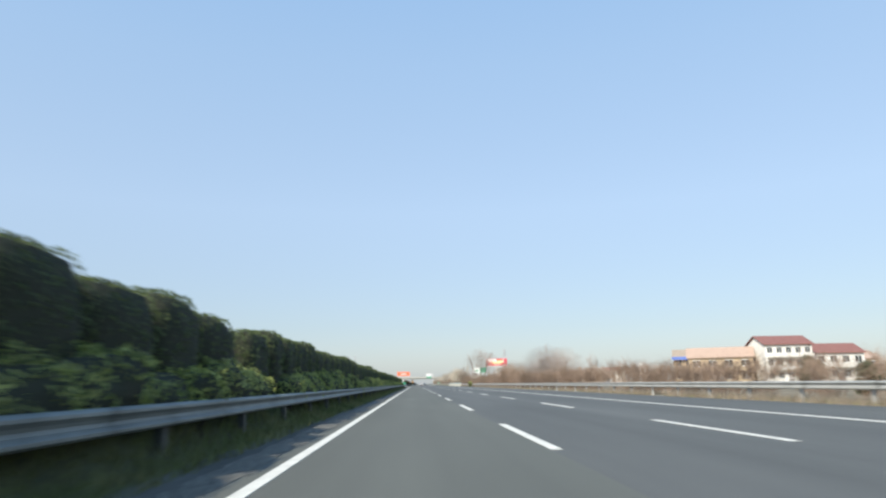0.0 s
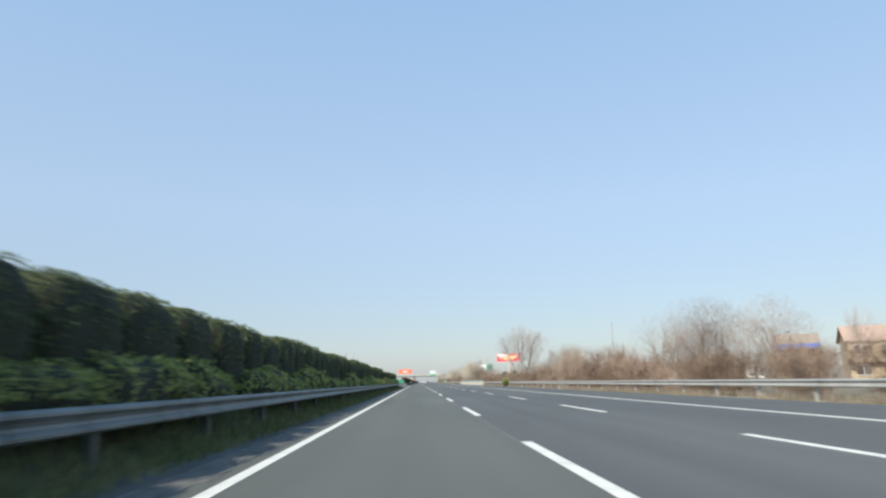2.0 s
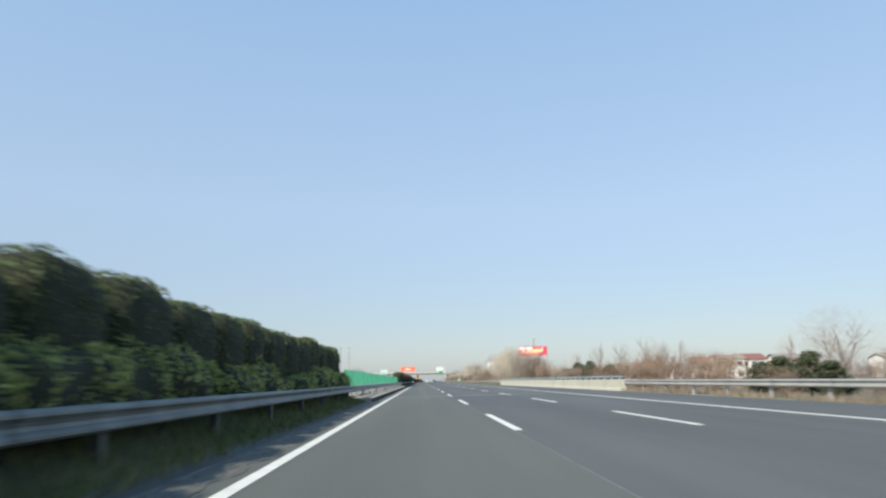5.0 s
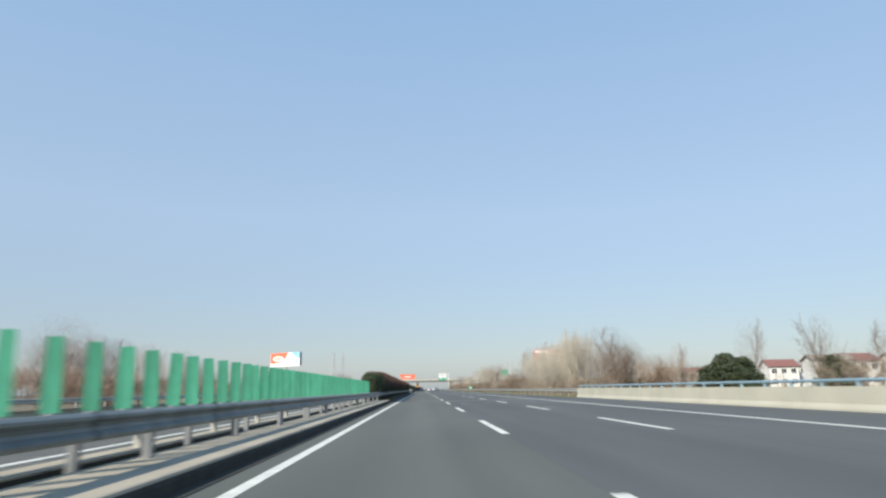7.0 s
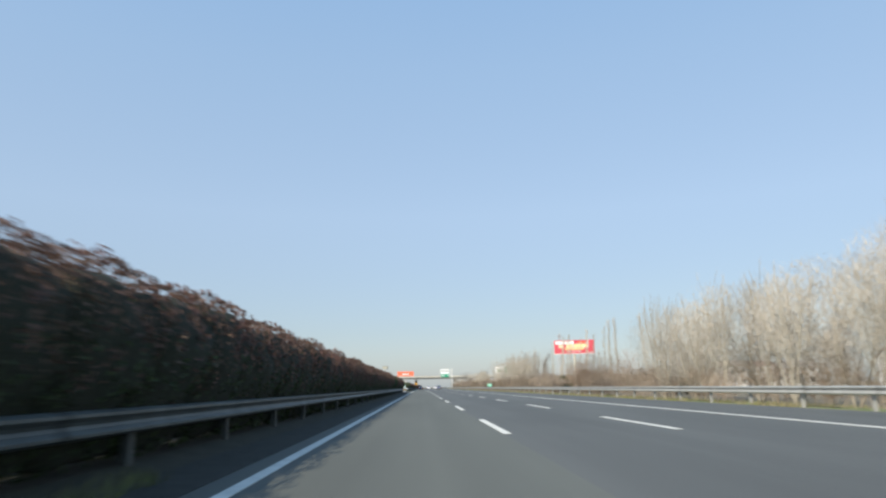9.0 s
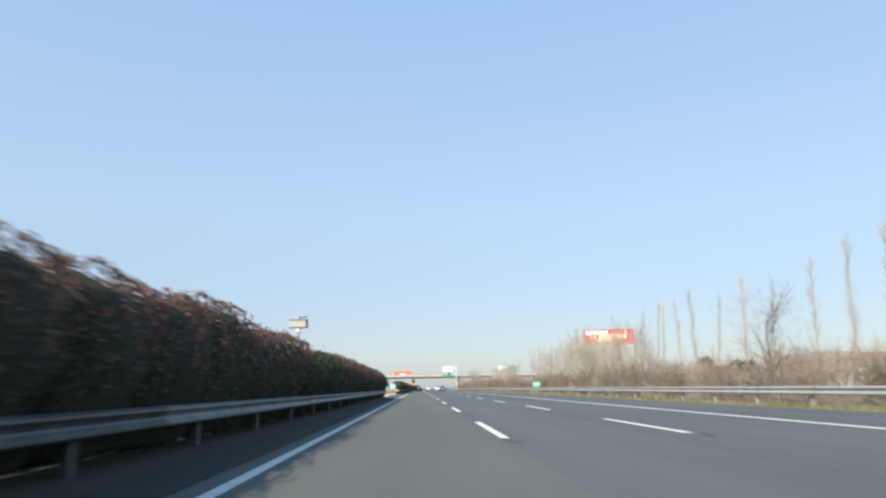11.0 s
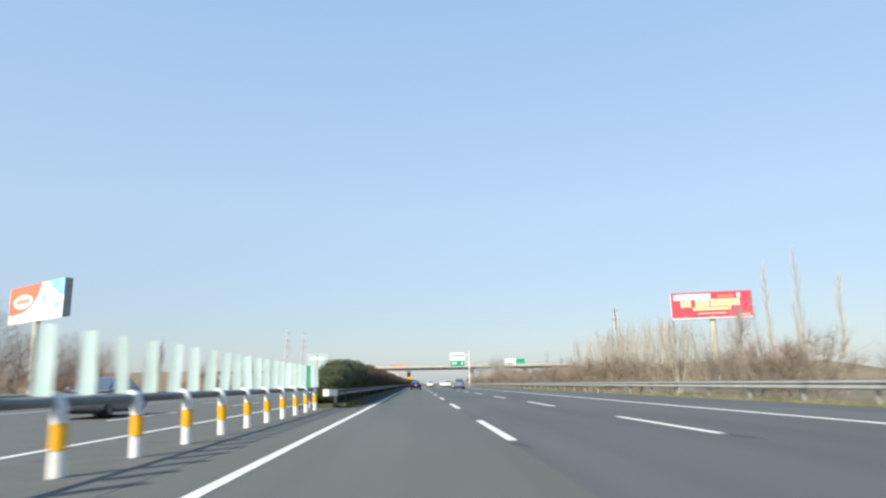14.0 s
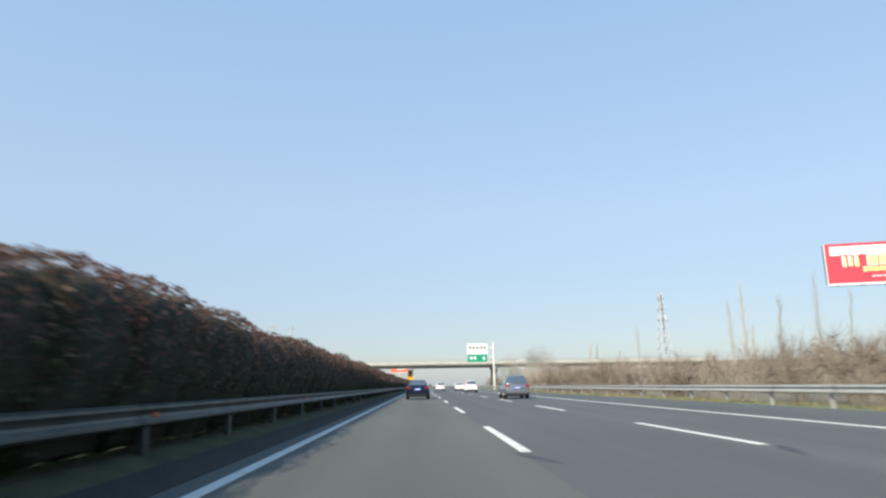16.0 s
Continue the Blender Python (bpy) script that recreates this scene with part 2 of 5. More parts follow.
M_LAMP_RED = mat("red_lamp_lens", (0.4, 0.01, 0.014), (0.33, 0.01, 0.012), scale=1, rough=0.15)
M_RIM = mat("alloy_rim", (0.2, 0.2, 0.205), (0.14, 0.145, 0.15), scale=3, rough=0.3, metal=0.8)
M_PLATE = mat("blue_plate", (0.05, 0.14, 0.6), (0.05, 0.12, 0.55), scale=3, rough=0.4)

# ---- building helpers ----


def cx(y):
    """Sideways shift of the road where it bends to the right, far ahead."""
    return max(0.0, y - 590.0) ** 2 / 7000.0


def bend(y):
    return -math.degrees(math.atan(2 * max(0.0, y - 590.0) / 7000.0))


def mesh(name, verts, faces, materials, index=None, smooth=False):
    me = bpy.data.meshes.new(name)
    me.from_pydata([tuple(v) for v in verts], [], [tuple(int(i) for i in f) for f in faces])
    for m in materials if isinstance(materials, (list, tuple)) else [materials]:
        me.materials.append(m)
    if index is not None:
        me.polygons.foreach_set("material_index", np.asarray(index, dtype=np.int32))
    if smooth:
        me.polygons.foreach_set("use_smooth", np.ones(len(me.polygons), dtype=bool))
    me.update()
    return me


def from_bm(name, bm, material, smooth=False):
    me = bpy.data.meshes.new(name)
    bmesh.ops.recalc_face_normals(bm, faces=bm.faces)
    bm.to_mesh(me)
    bm.free()
    me.materials.append(material)
    if smooth:
        me.polygons.foreach_set("use_smooth", np.ones(len(me.polygons), dtype=bool))
    return me


def part(name, data, parent, label="", m=None):
    """One mesh object under a thing or a part."""
    ob = new(name, data)
    ob.parent = parent
    if m is not None:
        ob.matrix_basis = m
    return tagged(ob, label)


def box(bm, x0, x1, y0, y1, z0, z1, bevel=0.0):
    r = bmesh.ops.create_cube(bm, size=1.0)
    for v in r["verts"]:
        v.co = (x0 + (v.co.x + 0.5) * (x1 - x0), y0 + (v.co.y + 0.5) * (y1 - y0), z0 + (v.co.z + 0.5) * (z1 - z0))
    if bevel:
        es = list({e for v in r["verts"] for e in v.link_edges})
        bmesh.ops.bevel(bm, geom=es, offset=bevel, segments=1, affect="EDGES")
    return bm


def boxes(name, material, *specs, bevel=0.0):
    bm = bmesh.new()
    for s in specs:
        box(bm, *s, bevel=bevel)
    return from_bm(name, bm, material)


def tube(path, radii, sides):
    """Vertices and quads of a tapered tube along a path."""
    path = np.asarray(path, float)
    n = len(path)
    d = np.gradient(path, axis=0)
    d /= np.linalg.norm(d, axis=1)[:, None] + 1e-9
    up = np.array([0.31, 0.17, 0.93]) if abs(d[0][2]) < 0.9 else np.array([0.93, 0.31, 0.1])
    u = np.cross(d, up)
    u /= np.linalg.norm(u, axis=1)[:, None] + 1e-9
    w = np.cross(d, u)
    a = np.arange(sides) * 2 * np.pi / sides
    v = path[:, None] + np.asarray(radii)[:, None, None] * (np.cos(a)[None, :, None] * u[:, None] + np.sin(a)[None, :, None] * w[:, None])
    i = np.arange(n - 1)[:, None] * sides
    j = np.arange(sides)[None]
    k = (j + 1) % sides
    f = np.stack([i + j, i + k, i + sides + k, i + sides + j], -1).reshape(-1, 4)
    return v.reshape(-1, 3), f


class Soup:
    """Collects vertices and faces of one mesh."""

    def __init__(self):
        self.v, self.f, self.m, self.n = [], [], [], 0

    def add(self, v, f, m=0):
        self.v.append(np.asarray(v))
        self.f.extend((np.asarray(f) + self.n).tolist())
        self.m.extend([m] * len(f))
        self.n += len(v)

    def tube(self, path, radii, sides, m=0):
        self.add(*tube(path, radii, sides), m)

    def mesh(self, name, materials, smooth=False):
        return mesh(name, np.concatenate(self.v), self.f, materials, self.m, smooth)


def extrude(profile, y0, y1, ring=True):
    """A profile of (x, z) points drawn along y."""
    n = len(profile)
    v = [(x, y0, z) for x, z in profile] + [(x, y1, z) for x, z in profile]
    f = [(i, (i + 1) % n, n + (i + 1) % n, n + i) for i in range(n if ring else n - 1)]
    if ring:
        f += [tuple(range(n))[::-1], tuple(range(n, 2 * n))]
    return v, f


def sweep(name, profile, ys, material, shift=True):
    """A closed profile of (x, z) points along the road, following its bend."""
    n = len(profile)
    v = [(x + (cx(y) if shift else 0), y, z) for y in ys for x, z in profile]
    f = [(k * n + i, k * n + (i + 1) % n, (k + 1) * n + (i + 1) % n, (k + 1) * n + i) for k in range(len(ys) - 1) for i in range(n)]
    f += [tuple(range(n))[::-1], tuple(range((len(ys) - 1) * n, len(ys) * n))]
    return mesh(name, v, f, material)


def leaves(rng, points, normals, size, tilt=0.7):
    """Small pointed leaves at points, roughly facing their normals."""
    n = len(points)
    nn = normals + rng.normal(0, tilt, (n, 3))
    nn /= np.linalg.norm(nn, axis=1)[:, None]
    t = np.cross(nn, rng.normal(0, 1, (n, 3)))
    t /= np.linalg.norm(t, axis=1)[:, None]
    b = np.cross(nn, t)
    s = size * rng.uniform(0.6, 1.35, (n, 1))
    v = np.stack([points - t * s * 0.9 + b * s * 0.5, points - t * s * 0.5 - b * s * 0.75, points + t * s * 1.25], 1)
    return v.reshape(-1, 3), np.arange(3 * n).reshape(-1, 3)

# ---- ground, roads, median ----
ROAD_Y = [-40.0, 590.0] + [590.0 + 20 * k for k in range(1, 46)]


def ground_mesh():
    xs = [-2500, -900, -400, -200, -120, -80, -55, -42, -34, -28, -25, -22.5, -20.5, -12, -4.2, 0, 8, 15.4, 16.2, 17.2, 18.5, 21, 25, 32, 42, 60, 90, 140, 220, 420, 900, 2500]
    ys = [-400, -150] + list(range(-60, 900, 12)) + [940, 1000, 1100, 1250, 1500, 1900, 2500, 3600]
    v, f = [], []
    for y in ys:
        for x in xs:
            near = -20.6 < x < 15.45
            z = -0.35 if near else (0.06 if 15.45 <= x < 17.3 else -0.25)
            if not near and abs(x) > 19:
                z += 0.35 * noise.noise((x * 0.05, y * 0.05, 3.0))
            v.append((x + (cx(min(y, 1490)) if abs(x) < 70 else 0), y, z))
    n = len(xs)
    for j in range(len(ys) - 1):
        for i in range(n - 1):
            f.append((j * n + i, j * n + i + 1, (j + 1) * n + i + 1, (j + 1) * n + i))
    idx = [(2 if ys[k // (n - 1)] > 285 else 1) if 15.3 <= xs[k % (n - 1)] < 18.4 else 0 for k in range(len(f))]
    return mesh("ground", v, f, [M_GROUND, M_VERGE, M_VERGE_GREEN], idx, True)


ground = tagged(new("ground", ground_mesh()), "dry winter field with patchy brown and green grass", "ground", kind="structure")
road = tagged(new("road", sweep("road", [(3.66, -0.3), (3.66, -0.001), (7.0, 0.0), (15.5, 0.08), (15.6, -0.3)], ROAD_Y, M_ASPHALT)),
              "dark grey three lane asphalt carriageway with worn wheel tracks", "road", kind="structure")
tagged(new("road_inner_lane", sweep("road", [(-0.95, -0.3), (-0.95, -0.004), (3.66, 0.0), (3.66, -0.3)], ROAD_Y, M_ASPHALT_INNER)),
       "slightly lighter greenish grey asphalt of the inner lane", "road", kind="structure")
road_b = tagged(new("road_opposite", sweep("road", [(-20.0, -0.3), (-20.0, 0.06), (-11.2, 0.0), (-3.3, -0.004), (-3.3, -0.3)], ROAD_Y, M_ASPHALT_EDGE)),
                "lighter grey asphalt of the opposite carriageway", "road", kind="structure")


def rz(x):
    return 0.0 if x < 7 else 0.0094 * (x - 7)


def strip(name, x, w, y0, y1, parent, material=M_LINE):
    ys = [y0] + [y for y in ROAD_Y if y0 < y < y1] + [y1]
    z = rz(x) if x > 0 else (0.0 if x > -11.2 else -0.0068 * (x + 11.2))
    return part(name, sweep(name, [(x - w / 2, z - 0.01), (x - w / 2, z + 0.005), (x + w / 2, z + 0.005 + (rz(x + w / 2) - rz(x - w / 2)) * (x > 7)), (x + w / 2, z - 0.01)], ys, material), parent)


strip("edge_line", 0.0, 0.17, -40, 1480, road)
strip("edge_line", 11.4, 0.18, -40, 1480, road)
strip("edge_line", -4.2, 0.17, -40, 1480, road_b)
strip("edge_line", -15.8, 0.17, -40, 1480, road_b)
# broken lane lines: six metres painted, nine open
dash = mesh("lane_dash", *extrude([(-0.085, -0.01), (-0.085, 0.005), (0.085, 0.005), (0.085, -0.01)], -3.15, 3.15), M_LINE)
for lane_x, first, par, last in ((3.75, 28.09, road, 990), (7.6, 28.48, road, 990), (-7.95, 24.0, road_b, 640), (-11.9, 31.0, road_b, 640)):
    y = first - 60.0
    while y < last:
        c = y - 3.15
        part("lane_dash", dash, par, m=pose(lane_x + cx(c), c, (rz(lane_x) if lane_x > 0 else 0.0) + 0.001, 0, 0, bend(c)))
        y += 15.0
# worn seam along the lane line and the joints of the bridge deck
part("seam", sweep("seam", [(3.63, -0.01), (3.63, 0.0025), (3.66, 0.0025), (3.66, -0.01)], [87.0, 205.0], M_SEAL), road)
for yj in (216.2, 286.2):
    part("expansion_joint", boxes("expansion_joint", M_JOINT, (-0.9, 16.0, -0.13, 0.13, -0.02, 0.004)), road, m=pose(0, yj, 0, 0, -0.18, 16.2))
# dark smears where the painted dashes begin
stain_rng = np.random.default_rng(9)
STAINS = []
for k in range(3):
    ring_ = [((0.11 + 0.05 * stain_rng.normal()) * math.cos(a), (0.55 + 0.2 * stain_rng.normal()) * math.sin(a)) for a in np.linspace(0, 2 * np.pi, 14, endpoint=False)]
    STAINS.append(mesh("tar_stain", [(0, 0, 0.0032)] + [(x, y, 0.0026) for x, y in ring_], [(0, i + 1, (i + 1) % 14 + 1) for i in range(14)], M_TAR))
for lane_x, near in ((3.75, 21.79), (7.6, 22.18)):
    for k in range(20, 36):
        part("tar_stain", STAINS[k % 3], road, m=pose(lane_x + float(stain_rng.normal(0, 0.06)), near + 15 * k - 0.75, rz(lane_x), 0, 0, float(stain_rng.normal(0, 8))))
# tyre marks and patches
rng = np.random.default_rng(4)
for px_, py_, pw in ((4.68, 275.9, 0.36), (6.4, 278.0, 0.25), (8.36, 265.9, 0.4)):
    ring_ = [(pw * (1 + 0.2 * rng.normal()) * math.cos(a), 0.95 * (1 + 0.2 * rng.normal()) * math.sin(a)) for a in np.linspace(0, 2 * np.pi, 18, endpoint=False)]
    part("patch", mesh("patch", [(0, 0, 0.0034)] + [(x, y, 0.003) for x, y in ring_], [(0, i + 1, (i + 1) % 18 + 1) for i in range(18)], M_SEAL), road, m=pose(px_, py_, rz(px_)))

# median: kerbed strip, planted but for the bridge deck and the opening
OPEN0, OPEN1 = 425.6, 475.7


def road_ys(a, b):
    return [a] + [y for y in ROAD_Y if a < y < b] + [b]


tagged(new("median_soil", sweep("median_soil", [(-3.25, -0.3), (-3.25, 0.05), (-2.75, 0.46), (-2.0, 0.5), (-1.68, 0.3), (-1.45, 0.14), (-1.1, 0.06), (-0.96, -0.3)], [-40.0, 207.0], M_SOIL_GRASS)),
       "dark soil strip planted between two guardrails", "median", kind="structure")
tagged(new("median_soil", sweep("median_soil", [(-3.25, -0.3), (-3.25, 0.05), (-2.6, 0.17), (-1.6, 0.17), (-1.1, 0.06), (-0.96, -0.3)], [285.0, OPEN0], M_SOIL)),
       "dark soil strip planted between two guardrails", "median", kind="structure")
tagged(new("median_soil", sweep("median_soil", [(-3.25, -0.3), (-3.25, 0.05), (-2.6, 0.17), (-1.6, 0.17), (-1.1, 0.06), (-0.96, -0.3)], road_ys(OPEN1, 1480.0), M_SOIL_GRASS)),
       "dark soil strip planted between two guardrails", "median", kind="structure")
rng = np.random.default_rng(3)
gv, gf = [], []
for k in range(640):
    yy = -40.0 + 247.0 * k / 639
    ex = -0.3 + 0.16 * noise.noise((yy * 0.35, 1.0, 0.0)) + 0.07 * float(rng.normal(0, 1))
    gv += [(-0.78 + 0.1 * noise.noise((yy * 0.6, 4.0, 0.0)), yy, 0.03), (-0.55, yy, 0.028 + 0.006 * float(rng.normal(0, 1))), (min(ex, -0.12), yy, 0.006), (min(ex, -0.12) + 0.02, yy, -0.02)]
    if k:
        gf += [(4 * k - 4 + i, 4 * k - 3 + i, 4 * k + 1 + i, 4 * k + i) for i in range(3)]
tagged(new("gravel_spill", mesh("gravel_spill", gv, gf, M_GRAVEL)), "pale loose gravel spilling onto the inner shoulder", "gravel", kind="structure")
# dirt edge; along the hedge its colour holds the deep shade under the rail
for a, b, gm in ((-40.0, 207.0, M_DUST), (285.0, OPEN0, M_DIRT_SHADE), (OPEN1, 900.0, M_DIRT_SHADE)):
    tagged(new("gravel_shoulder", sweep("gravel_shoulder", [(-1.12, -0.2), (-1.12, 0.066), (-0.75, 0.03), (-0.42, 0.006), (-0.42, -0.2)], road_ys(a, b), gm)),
           "dirt edge beside the inner shoulder, toned dark for shade along the tall hedge", "shoulder", kind="structure")
# paints the shade of the kerb face and foot along with gutter dirt
tagged(new("gutter_strip", sweep("gutter_strip", [(-0.617, -0.2), (-0.617, 0.17), (-0.6, 0.13), (-0.59, 0.012), (-0.42, 0.006), (-0.4, -0.2)], [207.0, 285.0], M_DIRT_SHADE)), "dark strip painting the shade on the kerb face, with gutter dirt at its foot", "gutter", kind="structure")
for prof in ([(-1.78, -0.3), (-1.78, 0.2), (-0.66, 0.21), (-0.63, 0.2), (-0.62, 0.18), (-0.62, -0.3)], [(-3.26, -0.3), (-3.26, 0.05), (-3.1, 0.12), (-2.3, 0.18), (-2.26, -0.3)]):
    tagged(new("median_slab", sweep("median_slab", prof, [207.0, 285.0], M_SLAB)), "pale concrete kerb slab at the edge of the bridge deck", "median", kind="structure")
# dark lining colours in the shade inside the gap between the decks
tagged(new("median_gap", sweep("median_gap", [(-2.265, -0.29), (-2.29, 0.17), (-2.24, 0.165), (-2.215, -0.2), (-1.77, -0.2), (-1.77, -0.29)], [207.0, 285.0], M_DIRT_SHADE)), "dark lining painting the shade in the gap between the two bridge decks", "median", kind="structure")
beam = tagged(new("panel_beam"), "steel channel beam that carries the green panels", "beam")
part("channel", boxes("channel", M_STEEL_DARK, (-2.22, -2.08, 207.4, 284.4, 0.62, 0.72), bevel=0.01), beam)
for k in range(20):
    part("leg", boxes("leg", M_STEEL_DARK, (-2.2, -2.1, 208.5 + 3.9 * k, 208.62 + 3.9 * k, -0.22, 0.62)), beam)
tagged(new("median_paving", sweep("median_paving", [(-3.31, -0.3), (-3.31, 0.0), (-0.94, 0.0), (-0.94, -0.3)], [OPEN0, OPEN1], M_ASPHALT_EDGE)),
       "light grey asphalt paving across the median opening", "median", kind="structure")

# ---- guardrails ----
W = [(0.0, 0.80), (0.035, 0.792), (0.078, 0.765), (0.08, 0.735), (0.03, 0.69), (0.014, 0.655), (0.03, 0.62), (0.08, 0.575), (0.078, 0.545), (0.035, 0.518), (0.0, 0.51)]
W_CLOSED = W + [(x - 0.012, z) for x, z in W[::-1]]
BEAM = mesh("beam", *extrude(W_CLOSED, -0.06, 4.06), M_STEEL)
BEAM_DEEP_SHADE = mesh("beam", *extrude(W_CLOSED, -0.06, 4.06), M_STEEL_DEEP_SHADE)
BEAM_SHADE = mesh("beam", *extrude(W_CLOSED, -0.06, 4.06), M_STEEL_SHADE)


def post_mesh(material):
    bm = bmesh.new()
    box(bm, -0.19, -0.07, -0.06, 0.06, -0.3, 0.73, 0.012)
    box(bm, -0.072, 0.012, -0.05, 0.05, 0.58, 0.73, 0.01)
    return from_bm("post", bm, material)


POST, POST_DULL, POST_DEEP_SHADE = post_mesh(M_STEEL), post_mesh(M_STEEL_DARK), post_mesh(M_STEEL_DEEP_SHADE)
REFLECTOR = boxes("reflector", M_AMBER, (0.012, 0.05, -0.05, 0.05, 0.625, 0.685), bevel=0.006)


def end_cap():
    """A rolled end of the double-wave beam."""
    s = Soup()
    a = np.linspace(0, np.pi, 9)
    pr = [(0.33 - 0.33 * np.cos(t), -0.33 * np.sin(t)) for t in a]
    v = [(x, y, z) for x, y in pr for z in (0.51, 0.8)]
    s.add(np.array(v), [(2 * i, 2 * i + 1, 2 * i + 3, 2 * i + 2) for i in range(8)])
    v2 = [(x * 0.94 + 0.01, y * 0.94, z) for x, y in pr for z in (0.51, 0.8)]
    s.add(np.array(v2), [(2 * i, 2 * i + 2, 2 * i + 3, 2 * i + 1) for i in range(8)])
    return s.mesh("end_cap", M_WHITE)


CAP = end_cap()


def guardrail(x, y0, n, face, z=0.0, label="galvanised double-wave steel guardrail on steel posts", start_cap=False, reflect=3, shade_step=False):
    """n fields of four metres. face: +1 the waves face +x, -1 they face -x."""
    g = tagged(new("guardrail"), label, "guardrail", group="roadside guardrails")
    g.location = (x, y0, z)
    turn = 0 if face > 0 else 180
    for k in range(n):
        y = 4.0 * k
        off, a = cx(y0 + y), bend(y0 + y)
        # darker beams and posts by the hedge paint the shade they stand in
        part("beam", (BEAM, BEAM_DEEP_SHADE if 288 < y0 + y < 362 else BEAM_SHADE, BEAM_DEEP_SHADE)[int(shade_step)], g, m=pose(off, y if face > 0 else y + 4.0, 0, 0, 0, turn + a))
        part("post", POST if not shade_step else (POST_DULL if 206 < y0 + y < 284 else POST_DEEP_SHADE), g, m=pose(off, y + (1.8 if shade_step == 1 else 0.5), 0, 0, 0, turn + a))
        if reflect and k % reflect == 1:
            part("reflector", REFLECTOR, g, m=pose(off, y + 0.5, 0, 0, 0, turn + a))
    if start_cap:
        part("end_cap", CAP, g, m=pose(-0.63 if face > 0 else 0.02, 0.02, 0, 0, 0, 0))
    return g


rail_a = guardrail(-1.42, -25.4, 112, 1, 0.02, "dark double-wave steel guardrail along the median, shade put into its colour", reflect=0, shade_step=1)
part("beam", BEAM_SHADE, rail_a, m=pose(0, 448.05, 0) @ Matrix.Diagonal((1, 0.34, 1, 1)))
part("post", POST_DULL, rail_a, m=pose(0, 449.0, 0))
for ry in (118.2, 138.9, 252.6, 374.6):
    part("reflector", REFLECTOR, rail_a, m=pose(0, ry + 25.4, 0))
guardrail(-1.42, 475.2, 82, 1, 0.02, "dark double-wave steel guardrail along the median, shade put into its colour", start_cap=True, shade_step=2)
guardrail(-2.82, 178.4, 61, -1, 0.02, reflect=0)
guardrail(-2.82, 475.2, 40, -1, 0.02, reflect=0)
guardrail(16.0, -24.0, 61, -1, 0.03, reflect=0)
guardrail(16.0, 292.6, 130, -1, 0.03, reflect=0)
guardrail(-20.3, 180.0, 100, 1, 0.02, reflect=0)

# ---- bridge parapet on the right ----
parapet = tagged(new("bridge_parapet"), "cream painted concrete bridge parapet with a blue-grey tube rail", "parapet", kind="structure")
parapet.location = (15.7, 220.0, 0.0)
seg = mesh("parapet_panel", *extrude([(0.0, 0.02), (0.02, 0.14), (0.1, 0.3), (0.14, 0.86), (0.42, 0.86), (0.45, 0.02)], 0.012, 8.988), M_CREAM)
rail_post = boxes("rail_post", M_BLUE_STEEL, (0.2, 0.32, -0.05, 0.05, 0.85, 1.03), bevel=0.01)
for k in range(8):
    part("parapet_panel", seg, parapet, m=pose(0, 9.0 * k, 0))
for k in range(36):
    part("rail_post", rail_post, parapet, m=pose(0, 1.0 + 2.0 * k, 0))
s = Soup()
s.tube([(0.26, 0.05, 1.06), (0.26, 36, 1.06), (0.26, 71.95, 1.06)], [0.055] * 3, 10)
part("top_rail", s.mesh("top_rail", M_BLUE_STEEL, True), parapet, "blue-grey steel tube rail")

# ---- anti-glare panels ----


def blade_mesh(name, material, w=0.24, h=0.84):
    """A thin upright blade, curved across and rounded at its top corners."""
    s = Soup()
    cols, rows = 7, 9
    front, back = [], []
    for r in range(rows):
        t = r / (rows - 1)
        z = h * t * 1.0
        half = w / 2 * (1.0 if t < 0.97 else 0.93)
        for c in range(cols):
            u = -1 + 2 * c / (cols - 1)
            y = 0.035 * math.cos(u * 1.5) + 0.012 * math.sin(3 * t + u)
            front.append((u * half, y, z))
            back.append((u * half, y + 0.008, z))
    q = [(r * cols + c, r * cols + c + 1, (r + 1) * cols + c + 1, (r + 1) * cols + c) for r in range(rows - 1) for c in range(cols - 1)]
    s.add(np.array(front), q)
    s.add(np.array(back), [f[::-1] for f in q])
    edge = [r * cols for r in range(rows)] + [(rows - 1) * cols + c for c in range(1, cols)] + [r * cols + cols - 1 for r in range(rows - 2, -1, -1)]
    nb = rows * cols
    s.add(np.array(front + back), [(edge[i], edge[i + 1], nb + edge[i + 1], nb + edge[i]) for i in range(len(edge) - 1)])
    return s.mesh(name, material, True)


BLADE = blade_mesh("blade", M_GREEN_PANEL)
BLADE_PALE = blade_mesh("blade", M_PALE_PANEL)
BRACKET = boxes("bracket", M_STEEL_DARK, (-0.05, 0.05, -0.03, 0.05, -0.08, -0.004), bevel=0.008)


def anti_glare_panel(x, y, z, rng):
    t = tagged(new("anti_glare_panel"), "bright green curved plastic anti-glare panel on the bridge median", "anti-glare panel", group="anti-glare panels on the bridge")
    t.matrix_basis = pose(x, y, z, rng.normal(0, 0.8), rng.normal(0, 1.2), -14 + rng.normal(0, 4))
    part("blade", BLADE, t)
    part("bracket", BRACKET, t, "grey steel bracket")


rng = np.random.default_rng(11)
for k in range(82):
    anti_glare_panel(-2.15, 208.935 + 0.9152 * k, 0.8, rng)

# ---- movable barrier across the median opening ----
barrier = tagged(new("movable_barrier"), "movable barrier with yellow banded white posts and faded teal panels", "barrier")
barrier.location = (-2.2, 422.6, 0.0)


